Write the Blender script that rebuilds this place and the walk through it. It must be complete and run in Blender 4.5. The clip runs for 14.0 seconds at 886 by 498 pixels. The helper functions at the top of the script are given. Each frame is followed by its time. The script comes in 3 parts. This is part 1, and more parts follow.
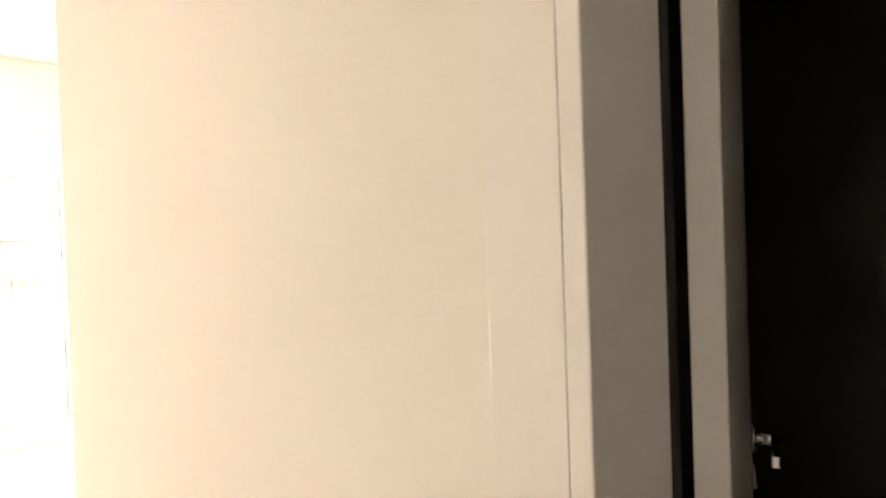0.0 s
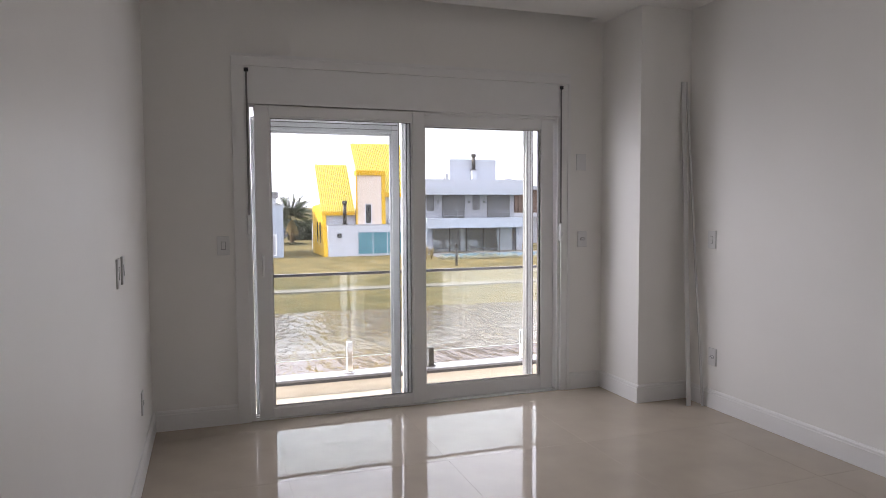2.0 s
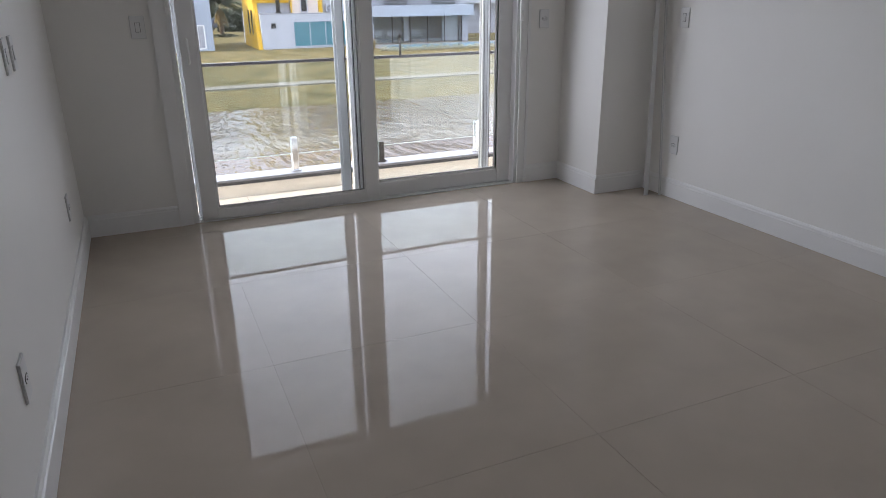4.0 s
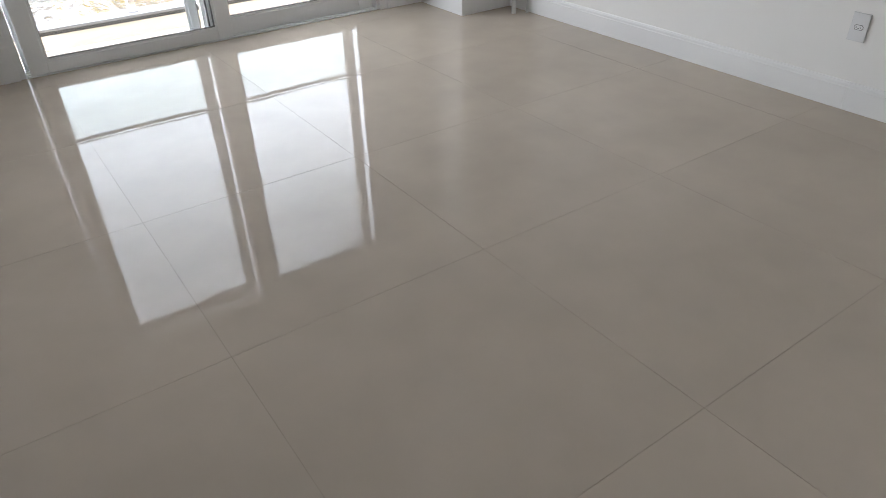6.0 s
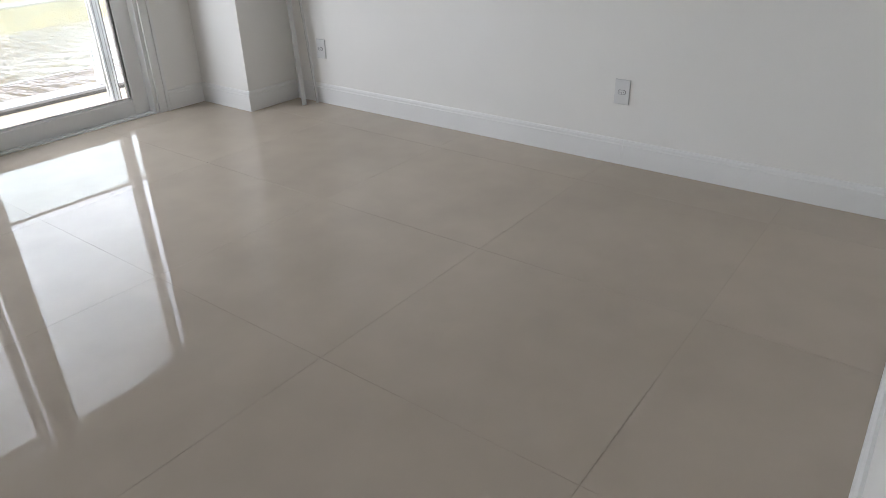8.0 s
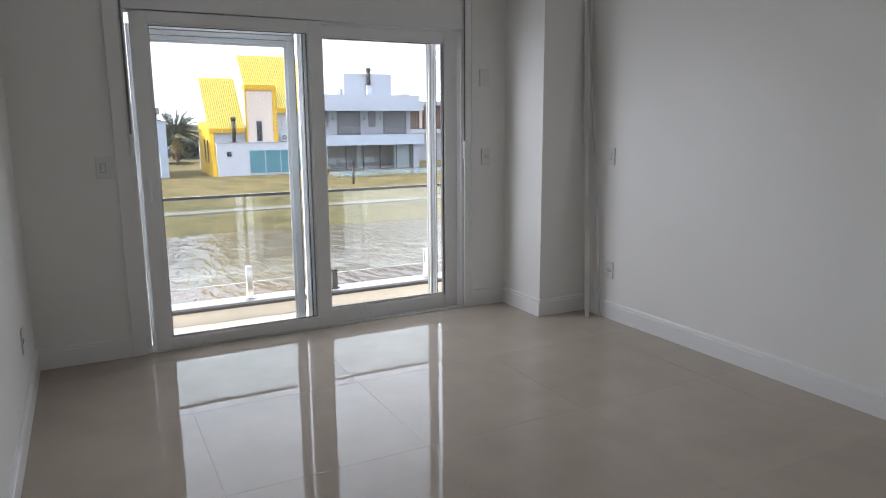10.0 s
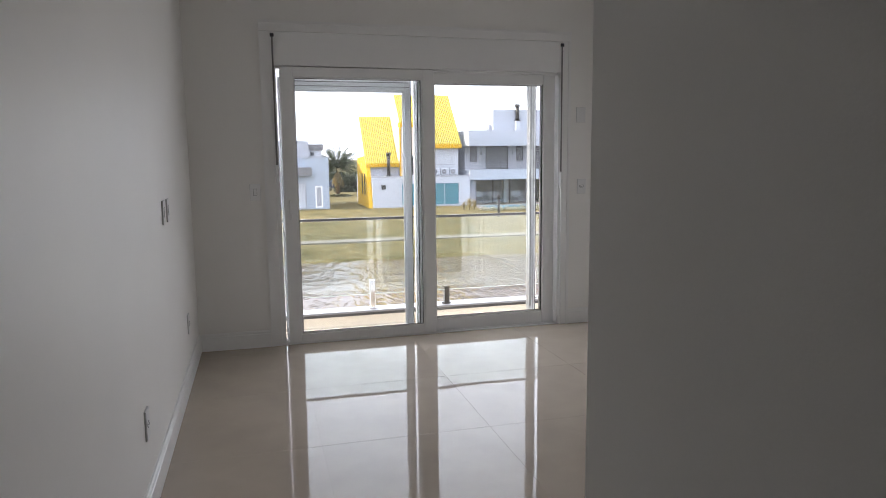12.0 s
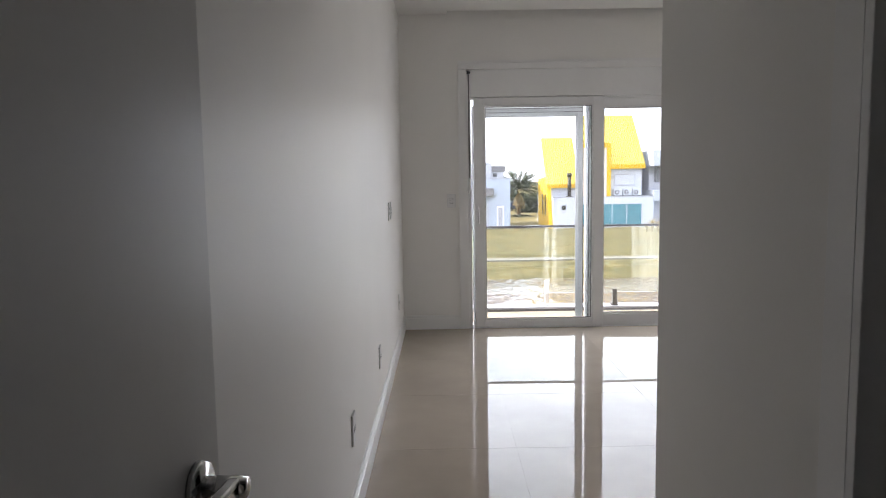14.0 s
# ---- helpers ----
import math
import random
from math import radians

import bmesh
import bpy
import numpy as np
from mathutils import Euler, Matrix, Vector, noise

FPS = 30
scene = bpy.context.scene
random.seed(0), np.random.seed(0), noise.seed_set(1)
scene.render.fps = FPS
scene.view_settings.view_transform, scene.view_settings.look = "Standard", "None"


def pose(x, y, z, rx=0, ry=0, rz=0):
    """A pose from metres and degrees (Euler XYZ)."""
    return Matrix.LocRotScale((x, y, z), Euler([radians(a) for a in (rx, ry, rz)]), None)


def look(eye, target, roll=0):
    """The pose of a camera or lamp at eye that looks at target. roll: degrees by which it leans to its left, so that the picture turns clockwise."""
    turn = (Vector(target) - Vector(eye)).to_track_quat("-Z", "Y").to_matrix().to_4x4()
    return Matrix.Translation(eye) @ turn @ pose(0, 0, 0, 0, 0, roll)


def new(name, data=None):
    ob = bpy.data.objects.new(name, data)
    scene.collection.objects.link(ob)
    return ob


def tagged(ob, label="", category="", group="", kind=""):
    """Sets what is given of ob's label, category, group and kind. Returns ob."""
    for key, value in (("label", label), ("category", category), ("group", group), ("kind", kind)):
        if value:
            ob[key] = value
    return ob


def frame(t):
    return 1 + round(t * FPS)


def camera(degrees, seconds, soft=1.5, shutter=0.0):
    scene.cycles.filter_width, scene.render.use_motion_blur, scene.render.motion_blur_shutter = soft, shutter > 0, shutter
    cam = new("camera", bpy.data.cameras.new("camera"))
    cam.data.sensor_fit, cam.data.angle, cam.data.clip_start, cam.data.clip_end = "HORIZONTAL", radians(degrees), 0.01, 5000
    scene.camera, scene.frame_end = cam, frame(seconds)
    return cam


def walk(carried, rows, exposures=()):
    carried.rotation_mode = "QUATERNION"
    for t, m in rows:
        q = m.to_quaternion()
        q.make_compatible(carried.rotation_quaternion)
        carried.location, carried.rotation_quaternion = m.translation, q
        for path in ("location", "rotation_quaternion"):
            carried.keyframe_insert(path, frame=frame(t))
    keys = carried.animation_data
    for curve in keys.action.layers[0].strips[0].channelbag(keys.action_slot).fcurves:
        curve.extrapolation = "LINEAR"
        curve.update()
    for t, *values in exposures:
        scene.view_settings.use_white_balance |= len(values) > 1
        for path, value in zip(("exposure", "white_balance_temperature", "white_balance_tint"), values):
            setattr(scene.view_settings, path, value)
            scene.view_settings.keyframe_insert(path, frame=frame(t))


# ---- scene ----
cam = camera(66.0, 14.0, 0.7, 0.08)
PATH = [
    (0, (0.48, -5.51, 1.45), (2.047, -4.268, 1.419), -2.0),
    (0.2, (0.488, -5.429, 1.448), (1.866, -3.979, 1.416), -1.8),
    (0.5, (0.465, -5.294, 1.46), (1.597, -3.645, 1.437), -0.6),
    (1, (0.436, -5.102, 1.454), (1.24, -3.271, 1.419), -0.3),
    (1.5, (0.381, -4.854, 1.446), (1.058, -2.974, 1.36), -0.3),
    (2, (0.353, -4.683, 1.44), (1.003, -2.796, 1.315), -0.3),
    (2.5, (0.373, -4.545, 1.431), (1.037, -2.664, 1.28), -0.5),
    (3, (0.381, -4.452, 1.4), (1.082, -2.605, 1.087), -0.5),
    (3.5, (0.386, -4.408, 1.364), (1.117, -2.619, 0.849), -0.5),
    (3.7, (0.393, -4.402, 1.362), (1.131, -2.641, 0.768), -0.7),
    (5.8, (0.41, -4.4, 1.305), (1.265, -2.979, 0.187), -1.4),
    (6, (0.411, -4.378, 1.292), (1.352, -3.01, 0.177), -1.4),
    (6.5, (0.449, -4.279, 1.252), (1.591, -3.067, 0.145), -1.0),
    (7, (0.473, -4.243, 1.242), (1.752, -3.17, 0.14), -0.9),
    (7.2, (0.472, -4.228, 1.24), (1.792, -3.202, 0.141), -0.8),
    (9.3, (0.45, -4.35, 1.403), (1.778, -2.923, 0.958), 0.0),
    (9.5, (0.417, -4.39, 1.414), (1.631, -2.856, 0.998), 0.1),
    (10, (0.343, -4.577, 1.447), (1.254, -2.835, 1.081), -0.4),
    (10.5, (0.32, -4.754, 1.458), (0.997, -2.902, 1.123), -0.3),
    (11, (0.419, -5.003, 1.46), (1.006, -3.116, 1.154), -0.6),
    (11.5, (0.477, -5.19, 1.45), (1.018, -3.285, 1.169), -0.6),
    (12, (0.468, -5.305, 1.428), (0.983, -3.391, 1.164), -0.6),
    (12.5, (0.451, -5.525, 1.415), (0.95, -3.6, 1.2), -0.5),
    (13, (0.426, -5.825, 1.403), (0.888, -3.889, 1.206), -0.8),
    (13.5, (0.405, -6.059, 1.379), (0.685, -4.089, 1.184), -0.7),
    (14, (0.361, -6.256, 1.36), (0.361, -4.265, 1.165), -0.9),
]
walk(cam, [(t, look(eye, target, roll)) for t, eye, target, roll in PATH],
     [(0.0, 4.42, 9800, 25), (0.2, 3.93, 10200, 26), (0.5, 2.73, 9500, 30), (1.0, 1.46, 8000, 27), (1.5, 1.10, 7300, 26), (2.5, 0.96, 6800, 23),
      (3.5, 0.73, 6500, 21), (6.0, 1.69, 6700, 16), (7.0, 1.68, 6800, 15), (9.5, 1.17, 6500, 18), (10.0, 0.95, 6600, 18), (10.5, 0.83, 6700, 20), (12.0, 1.05, 6800, 20),
      (13.0, 1.08, 6900, 20), (14.0, 1.50, 6900, 20)])

# ---- daylight ----
SUN_FROM = Vector((-1.0, 0.06, 0.55)).normalized()
world = bpy.data.worlds.new("sky")
scene.world = world
world.use_nodes = True
wn = world.node_tree.nodes
sky = wn.new("ShaderNodeTexSky")
sky.sky_type = "NISHITA"
sky.sun_disc = False
sky.sun_elevation = math.asin(SUN_FROM.z)
sky.sun_rotation = math.atan2(SUN_FROM.x, SUN_FROM.y)
sky.air_density, sky.dust_density, sky.ozone_density = 1.0, 1.0, 2.0
wn["Background"].inputs["Strength"].default_value = 0.15
# thin broken cloud over the whole sky
cloud_at, cloud_map, cloud, cloud_span, cloud_mix = (wn.new("ShaderNode" + k) for k in ("TexCoord", "Mapping", "TexNoise", "MapRange", "MixRGB"))
cloud_map.inputs["Scale"].default_value = (1.0, 1.0, 2.6)
cloud.inputs["Scale"].default_value, cloud.inputs["Detail"].default_value = 2.6, 6
cloud_span.inputs["From Min"].default_value, cloud_span.inputs["From Max"].default_value = 0.35, 0.65
cloud_span.inputs["To Min"].default_value, cloud_span.inputs["To Max"].default_value = 0.55, 0.95
cloud_mix.inputs[2].default_value = (10.5, 11.35, 13.3, 1)
wlk = world.node_tree.links
wlk.new(cloud_at.outputs["Generated"], cloud_map.inputs[0])
wlk.new(cloud_map.outputs[0], cloud.inputs["Vector"])
wlk.new(cloud.outputs[0], cloud_span.inputs["Value"])
wlk.new(cloud_span.outputs[0], cloud_mix.inputs[0])
wlk.new(sky.outputs[0], cloud_mix.inputs[1])
wlk.new(cloud_mix.outputs[0], wn["Background"].inputs[0])

sun = new("sun", bpy.data.lights.new("sun", "SUN"))
sun.data.energy, sun.data.angle, sun.data.color = 3.8, radians(0.6), (1.0, 0.93, 0.82)
sun.matrix_world = look(SUN_FROM * 60, (0, 0, 0))

# the sky's light before the opening of the glass door, and the brighter sky round the sun that falls in aslant
for eye, aim, w, h, power, spread in (((1.85, 1.27, 1.60), (1.85, -3.0, 1.60), 4.3, 3.4, 47.0, 150), ((1.00, 0.80, 1.65), (1.90, 0.36, 1.42), 1.4, 1.6, 6.6, 92)):
    door_light = new("door_daylight", bpy.data.lights.new("door_daylight", "AREA"))
    door_light.data.shape, door_light.data.size, door_light.data.size_y = "RECTANGLE", w, h
    door_light.data.energy, door_light.data.color, door_light.data.spread = power, (0.81, 0.905, 1.0), radians(spread)
    door_light.matrix_world = look(eye, aim)


# ---- materials ----
def material(name, colour, rough=0.5, metal=0.0, vary=0.08, scale=6.0, fine=60.0, bump=0.0, tint=None, coat=0.0, spec=0.5, islands=False, objects=0.0):
    """A surface with variation at two scales, a bump, and the tone of each piece."""
    m = bpy.data.materials.new(name)
    m.use_nodes = True
    n, l = m.node_tree.nodes, m.node_tree.links
    b = n["Principled BSDF"]
    b.inputs["Roughness"].default_value, b.inputs["Metallic"].default_value = rough, metal
    b.inputs["Coat Weight"].default_value = coat
    b.inputs["Specular IOR Level"].default_value = spec
    place = n.new("ShaderNodeNewGeometry")
    big, small = n.new("ShaderNodeTexNoise"), n.new("ShaderNodeTexNoise")
    big.inputs["Scale"].default_value, small.inputs["Scale"].default_value = scale, fine
    big.inputs["Detail"].default_value, small.inputs["Detail"].default_value = 4, 3
    for t in (big, small):
        l.new(place.outputs["Position"], t.inputs["Vector"])
    add = n.new("ShaderNodeMath")
    add.operation = "MULTIPLY_ADD"
    add.inputs[1].default_value = 0.4
    l.new(small.outputs[0], add.inputs[0])
    l.new(big.outputs[0], add.inputs[2])
    ramp = n.new("ShaderNodeMapRange")
    ramp.inputs["From Min"].default_value, ramp.inputs["From Max"].default_value = 0.4, 1.0
    l.new(add.outputs[0], ramp.inputs["Value"])
    mix = n.new("ShaderNodeMixRGB")
    other = tint or tuple(c * (1 - 2 * vary) for c in colour)
    mix.inputs[1].default_value, mix.inputs[2].default_value = (*colour, 1), (*other, 1)
    l.new(ramp.outputs[0], mix.inputs[0])
    out = mix.outputs[0]
    if objects or islands:
        hue = n.new("ShaderNodeHueSaturation")
        rnd = n.new("ShaderNodeObjectInfo").outputs["Random"] if objects else place.outputs["Random Per Island"]
        span = n.new("ShaderNodeMapRange")
        k = objects or 0.2
        span.inputs["To Min"].default_value, span.inputs["To Max"].default_value = 1 - k, 1 + k
        l.new(rnd, span.inputs["Value"])
        l.new(span.outputs[0], hue.inputs["Value"])
        l.new(out, hue.inputs["Color"])
        out = hue.outputs[0]
    l.new(out, b.inputs["Base Color"])
    if bump:
        bp = n.new("ShaderNodeBump")
        bp.inputs["Strength"].default_value, bp.inputs["Distance"].default_value = 1.0, bump
        l.new(add.outputs[0], bp.inputs["Height"])
        l.new(bp.outputs[0], b.inputs["Normal"])
    return m


def glass(name, tint, gloss=1.0, ior=1.5):
    """A clear pane: what is behind it, and the mirror image by Fresnel."""
    m = bpy.data.materials.new(name)
    m.use_nodes = True
    n, l = m.node_tree.nodes, m.node_tree.links
    n.remove(n["Principled BSDF"])
    clear, mirror, mix = n.new("ShaderNodeBsdfTransparent"), n.new("ShaderNodeBsdfGlossy"), n.new("ShaderNodeMixShader")
    clear.inputs[0].default_value = (*tint, 1)
    mirror.inputs["Roughness"].default_value = 0.0
    mirror.inputs[0].default_value = (gloss, gloss, gloss, 1)
    f = n.new("ShaderNodeFresnel")
    f.inputs[0].default_value = ior
    l.new(f.outputs[0], mix.inputs[0])
    l.new(clear.outputs[0], mix.inputs[1])
    l.new(mirror.outputs[0], mix.inputs[2])
    l.new(mix.outputs[0], n["Material Output"].inputs[0])
    return m


PAINT = material("wall_paint", (0.88, 0.865, 0.83), 0.46, vary=0.02, scale=1.6, fine=220, bump=0.0006, spec=0.13)
CEIL = material("ceiling_paint", (0.87, 0.86, 0.83), 0.7, vary=0.015, scale=1.2, fine=150, bump=0.0004)
TRIM = material("white_lacquer", (0.86, 0.855, 0.84), 0.3, vary=0.02, scale=3, fine=90, bump=0.0002)
RAILEDGE = material("glass_edge", (0.055, 0.05, 0.06), 0.12, vary=0.15, scale=3, fine=40)
GLASSLINE = material("polished_glass_edge", (0.72, 0.78, 0.76), 0.2, vary=0.05, scale=3, fine=40)
PVC = material("white_frame", (0.87, 0.87, 0.86), 0.28, vary=0.02, scale=5, fine=120)
PALEGREY = material("pale_grey_render", (0.42, 0.45, 0.50), 0.8, vary=0.04, scale=1.0, fine=12, bump=0.002)
BATTEN = material("batten_plastic", (0.66, 0.66, 0.645), 0.5, vary=0.04, scale=4, fine=90)
PLATEBACK = material("plate_back", (0.62, 0.62, 0.61), 0.4, vary=0.02, scale=20, fine=200)
SCREEN = material("screen_frame", (0.66, 0.665, 0.67), 0.35, vary=0.03, scale=5, fine=120)
PLATE = material("plate_plastic", (0.78, 0.78, 0.77), 0.3, vary=0.02, scale=20, fine=200)
SLOT = material("dark_slot", (0.04, 0.04, 0.045), 0.5, vary=0.1)
STRAP = material("grey_strap", (0.24, 0.235, 0.23), 0.8, vary=0.15, scale=30, fine=400)
CHROME = material("chrome", (0.72, 0.72, 0.72), 0.12, 1.0, vary=0.03)
STEEL = material("dark_steel", (0.06, 0.055, 0.05), 0.35, 0.6, vary=0.1)
DOOR = material("door_lacquer", (0.74, 0.73, 0.71), 0.3, vary=0.02, scale=2.5, fine=80, bump=0.0003)
TILE = material("polished_porcelain", (0.54, 0.465, 0.385), 0.006, vary=0.10, scale=1.1, fine=5, bump=0.0002, coat=0.0, objects=0.02, spec=0.155)
GROUT = material("grout", (0.44, 0.375, 0.305), 0.8, vary=0.1, scale=20, fine=120, bump=0.001)
BALC = material("balcony_tile", (0.72, 0.64, 0.53), 0.45, vary=0.06, scale=4, fine=60, objects=0.03)
RENDER = material("cream_render", (0.80, 0.72, 0.61), 0.8, vary=0.06, scale=5, fine=90, bump=0.001)
CAP = material("pale_granite", (0.25, 0.25, 0.27), 0.3, vary=0.12, scale=40, fine=260)
ROOMDARK = material("side_room_dark", (0.035, 0.035, 0.036), 0.4, vary=0.1, scale=4, fine=40)
PANE = glass("pane", (0.97, 0.985, 0.98), 0.9)
RAILGLASS = glass("rail_glass", (0.93, 0.955, 0.94), 1.0, 1.8)
GRASS = material("grass", (0.064, 0.066, 0.023), 0.95, tint=(0.27, 0.21, 0.095), scale=0.9, fine=9.0, bump=0.25, spec=0.1)
PATHM = material("sand_path", (0.25, 0.225, 0.185), 0.9, vary=0.1, scale=1, fine=12, bump=0.01)
WHITEWALL = material("white_render", (0.50, 0.53, 0.58), 0.8, vary=0.04, scale=1.0, fine=12, bump=0.002)
PALEBLUE = material("pale_blue_render", (0.38, 0.44, 0.52), 0.8, vary=0.04, scale=1.0, fine=12, bump=0.002)
# peach tint puts light reflected onto the dormer into its paint; also on far boards
CREAMWALL = material("peach_tinted_render", (0.68, 0.58, 0.50), 0.8, vary=0.04, scale=1.0, fine=12, bump=0.002)
GREYWALL = material("grey_render", (0.36, 0.375, 0.41), 0.8, vary=0.05, scale=1.0, fine=12, bump=0.002)
DARKGREY = material("dark_grey_render", (0.20, 0.20, 0.21), 0.8, vary=0.08, scale=1.0, fine=12)
# roof ribs darkened for their shadow lines, sheet paled for the sky's sheen
RIBSHADE = material("yellow_rib_shade", (0.38, 0.26, 0.008), 0.6, vary=0.05, scale=1.0, fine=10)
YELLOW = material("yellow_sheet_sheen", (0.84, 0.74, 0.15), 0.3, vary=0.05, scale=1.0, fine=10)
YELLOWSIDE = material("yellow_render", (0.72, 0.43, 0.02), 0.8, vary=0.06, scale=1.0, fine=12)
TEAL = material("teal_glass", (0.08, 0.25, 0.31), 0.08, vary=0.12, scale=0.8, fine=6)
DARKGLASS = material("dark_window_glass", (0.05, 0.055, 0.06), 0.06, vary=0.3, scale=0.6, fine=4)
SHUTTER = material("grey_shutter", (0.15, 0.155, 0.165), 0.5, vary=0.08, scale=2, fine=20)
WOODDARK = material("brown_boards", (0.16, 0.10, 0.07), 0.7, vary=0.2, scale=2, fine=20)
BARK = material("palm_bark", (0.22, 0.15, 0.09), 0.9, tint=(0.10, 0.07, 0.05), scale=3, fine=25, bump=0.03)
FROND = material("palm_leaf", (0.075, 0.105, 0.045), 0.55, vary=0.2, scale=2, fine=20, islands=True)
DEADFROND = material("dry_palm_leaf", (0.55, 0.42, 0.19), 0.8, vary=0.2, scale=2, fine=20, islands=True)
LEAF = material("shrub_leaf", (0.045, 0.06, 0.03), 0.7, vary=0.2, scale=2, fine=20, islands=True)
PALELEAF = material("pale_shrub_leaf", (0.46, 0.46, 0.32), 0.8, vary=0.2, scale=2, fine=20, islands=True)
STRAW = material("straw_grass", (0.42, 0.34, 0.17), 0.8, vary=0.2, scale=2, fine=20, islands=True)
POOLW = material("pool_water", (0.16, 0.42, 0.55), 0.05, vary=0.1, scale=1, fine=5)
CARBLUE = material("car_paint", (0.04, 0.07, 0.14), 0.15, 0.2, vary=0.05)
RUBBER = material("rubber", (0.02, 0.02, 0.02), 0.7, vary=0.1)

# water: brown, with small waves
WATER = bpy.data.materials.new("lake_water")
WATER.use_nodes = True
wt, wl = WATER.node_tree.nodes, WATER.node_tree.links
wb = wt["Principled BSDF"]
wb.inputs["Base Color"].default_value = (0.125, 0.092, 0.058, 1)
wb.inputs["Roughness"].default_value = 0.03
wb.inputs["IOR"].default_value = 1.33
wgeo, wmap = wt.new("ShaderNodeNewGeometry"), wt.new("ShaderNodeMapping")
wmap.inputs["Scale"].default_value = (1.9, 0.62, 1.0)
wmap.inputs["Rotation"].default_value = (0, 0, radians(-24))
w1, w2 = wt.new("ShaderNodeTexNoise"), wt.new("ShaderNodeTexNoise")
w1.inputs["Scale"].default_value, w2.inputs["Scale"].default_value = 1.3, 3.2
w1.inputs["Detail"].default_value, w2.inputs["Detail"].default_value = 3, 2
wadd, wbump = wt.new("ShaderNodeMath"), wt.new("ShaderNodeBump")
wadd.operation = "MULTIPLY_ADD"
wadd.inputs[1].default_value = 0.3
wbump.inputs["Distance"].default_value = 0.095
wl.new(wgeo.outputs["Position"], wmap.inputs[0])
for w in (w1, w2):
    wl.new(wmap.outputs[0], w.inputs["Vector"])
wl.new(w2.outputs[0], wadd.inputs[0])
wl.new(w1.outputs[0], wadd.inputs[2])
wl.new(wadd.outputs[0], wbump.inputs["Height"])
wl.new(wbump.outputs[0], wb.inputs["Normal"])


# ---- mesh helpers ----
def mesh_of(bm, name, mat, smooth=False):
    me = bpy.data.meshes.new(name)
    bm.to_mesh(me)
    bm.free()
    me.materials.append(mat)
    if smooth:
        for p in me.polygons:
            p.use_smooth = True
    return me


def part(name, bm, mat, parent=None, label="", smooth=False):
    ob = new(name, mesh_of(bm, name, mat, smooth))
    ob.parent = parent
    if label:
        ob["label"] = label
    return ob


def structure(name, bm, mat, label, smooth=False):
    return tagged(part(name, bm, mat, None, "", smooth), label, "", "", "structure")


def thing(name, label, category, group="", at=(0, 0, 0)):
    ob = tagged(new(name), label, category, group)
    ob.location = at
    return ob


def box(x0, x1, y0, y1, z0, z1, bm=None, bevel=0.0):
    bm = bm or bmesh.new()
    v = [bm.verts.new((x, y, z)) for x in (x0, x1) for y in (y0, y1) for z in (z0, z1)]
    fs = [bm.faces.new([v[i] for i in f]) for f in ((0, 1, 3, 2), (4, 6, 7, 5), (0, 4, 5, 1), (2, 3, 7, 6), (0, 2, 6, 4), (1, 5, 7, 3))]
    if bevel:
        es = list({e for f in fs for e in f.edges})
        bmesh.ops.bevel(bm, geom=es, offset=bevel, segments=2, affect="EDGES", profile=0.5)
    return bm


def prism(points, a, b, axis, bm=None):
    """A polygon (in the two other axes, in order) drawn out along an axis from a to b."""
    bm = bm or bmesh.new()

    def at(p, k):
        return {"x": (k, p[0], p[1]), "y": (p[0], k, p[1]), "z": (p[0], p[1], k)}[axis]
    lo, hi = [bm.verts.new(at(p, a)) for p in points], [bm.verts.new(at(p, b)) for p in points]
    n = len(points)
    bm.faces.new(lo)
    bm.faces.new(hi[::-1])
    for i in range(n):
        bm.faces.new((lo[i], hi[i], hi[(i + 1) % n], lo[(i + 1) % n]))
    bmesh.ops.recalc_face_normals(bm, faces=bm.faces)
    return bm


def tube(p0, p1, r0, r1=None, n=16, bm=None):
    """A round bar from p0 to p1."""
    bm = bm or bmesh.new()
    p0, p1 = Vector(p0), Vector(p1)
    r1 = r0 if r1 is None else r1
    q = (p1 - p0).to_track_quat("Z", "Y")
    rings = [[bm.verts.new(p + q @ Vector((r * math.cos(2 * math.pi * i / n), r * math.sin(2 * math.pi * i / n), 0))) for i in range(n)] for p, r in ((p0, r0), (p1, r1))]
    for i in range(n):
        bm.faces.new((rings[0][i], rings[0][(i + 1) % n], rings[1][(i + 1) % n], rings[1][i]))
    bm.faces.new(rings[0][::-1])
    bm.faces.new(rings[1])
    return bm


# ---- the room ----
XL, XR, YB, ZC = -0.012, 3.715, -4.312, 2.85      # left wall, right wall, back wall, ceiling
XC = 0.98                                        # passage side wall
YD = -6.24                                       # entrance door wall
DX0, DX1, DTOP = 0.59, 2.94, 2.36                # glass door opening
JY0, JY1 = -6.02, -5.24                         # side doorway in the passage

floor = structure("floor", box(-0.35, 4.1, -8.4, 0.16, -0.22, -0.0012), GROUT, "floor bed with narrow grout joints under the polished tiles")

wl_bm = box(XL - 0.2, XL, -8.2, 0.2, -0.2, 3.05)
structure("wall_left", wl_bm, PAINT, "plain white painted wall with a soft sheen")
wb_ = box(XL, DX0, 0, 0.2, -0.2, 3.05)
box(DX1, XR + 0.2, 0, 0.2, -0.2, 3.05, wb_)
box(DX0, DX1, 0, 0.2, DTOP, 3.05, wb_)
structure("wall_window", wb_, PAINT, "white painted wall pierced by the wide glass door")
structure("wall_right", box(XR, XR + 0.2, -4.5, 0, -0.2, 3.05), PAINT, "long plain white painted wall")
structure("pillar", box(3.289, XR, -0.503, 0, -0.01, ZC), PAINT, "white boxed-in pillar beside the glass door")
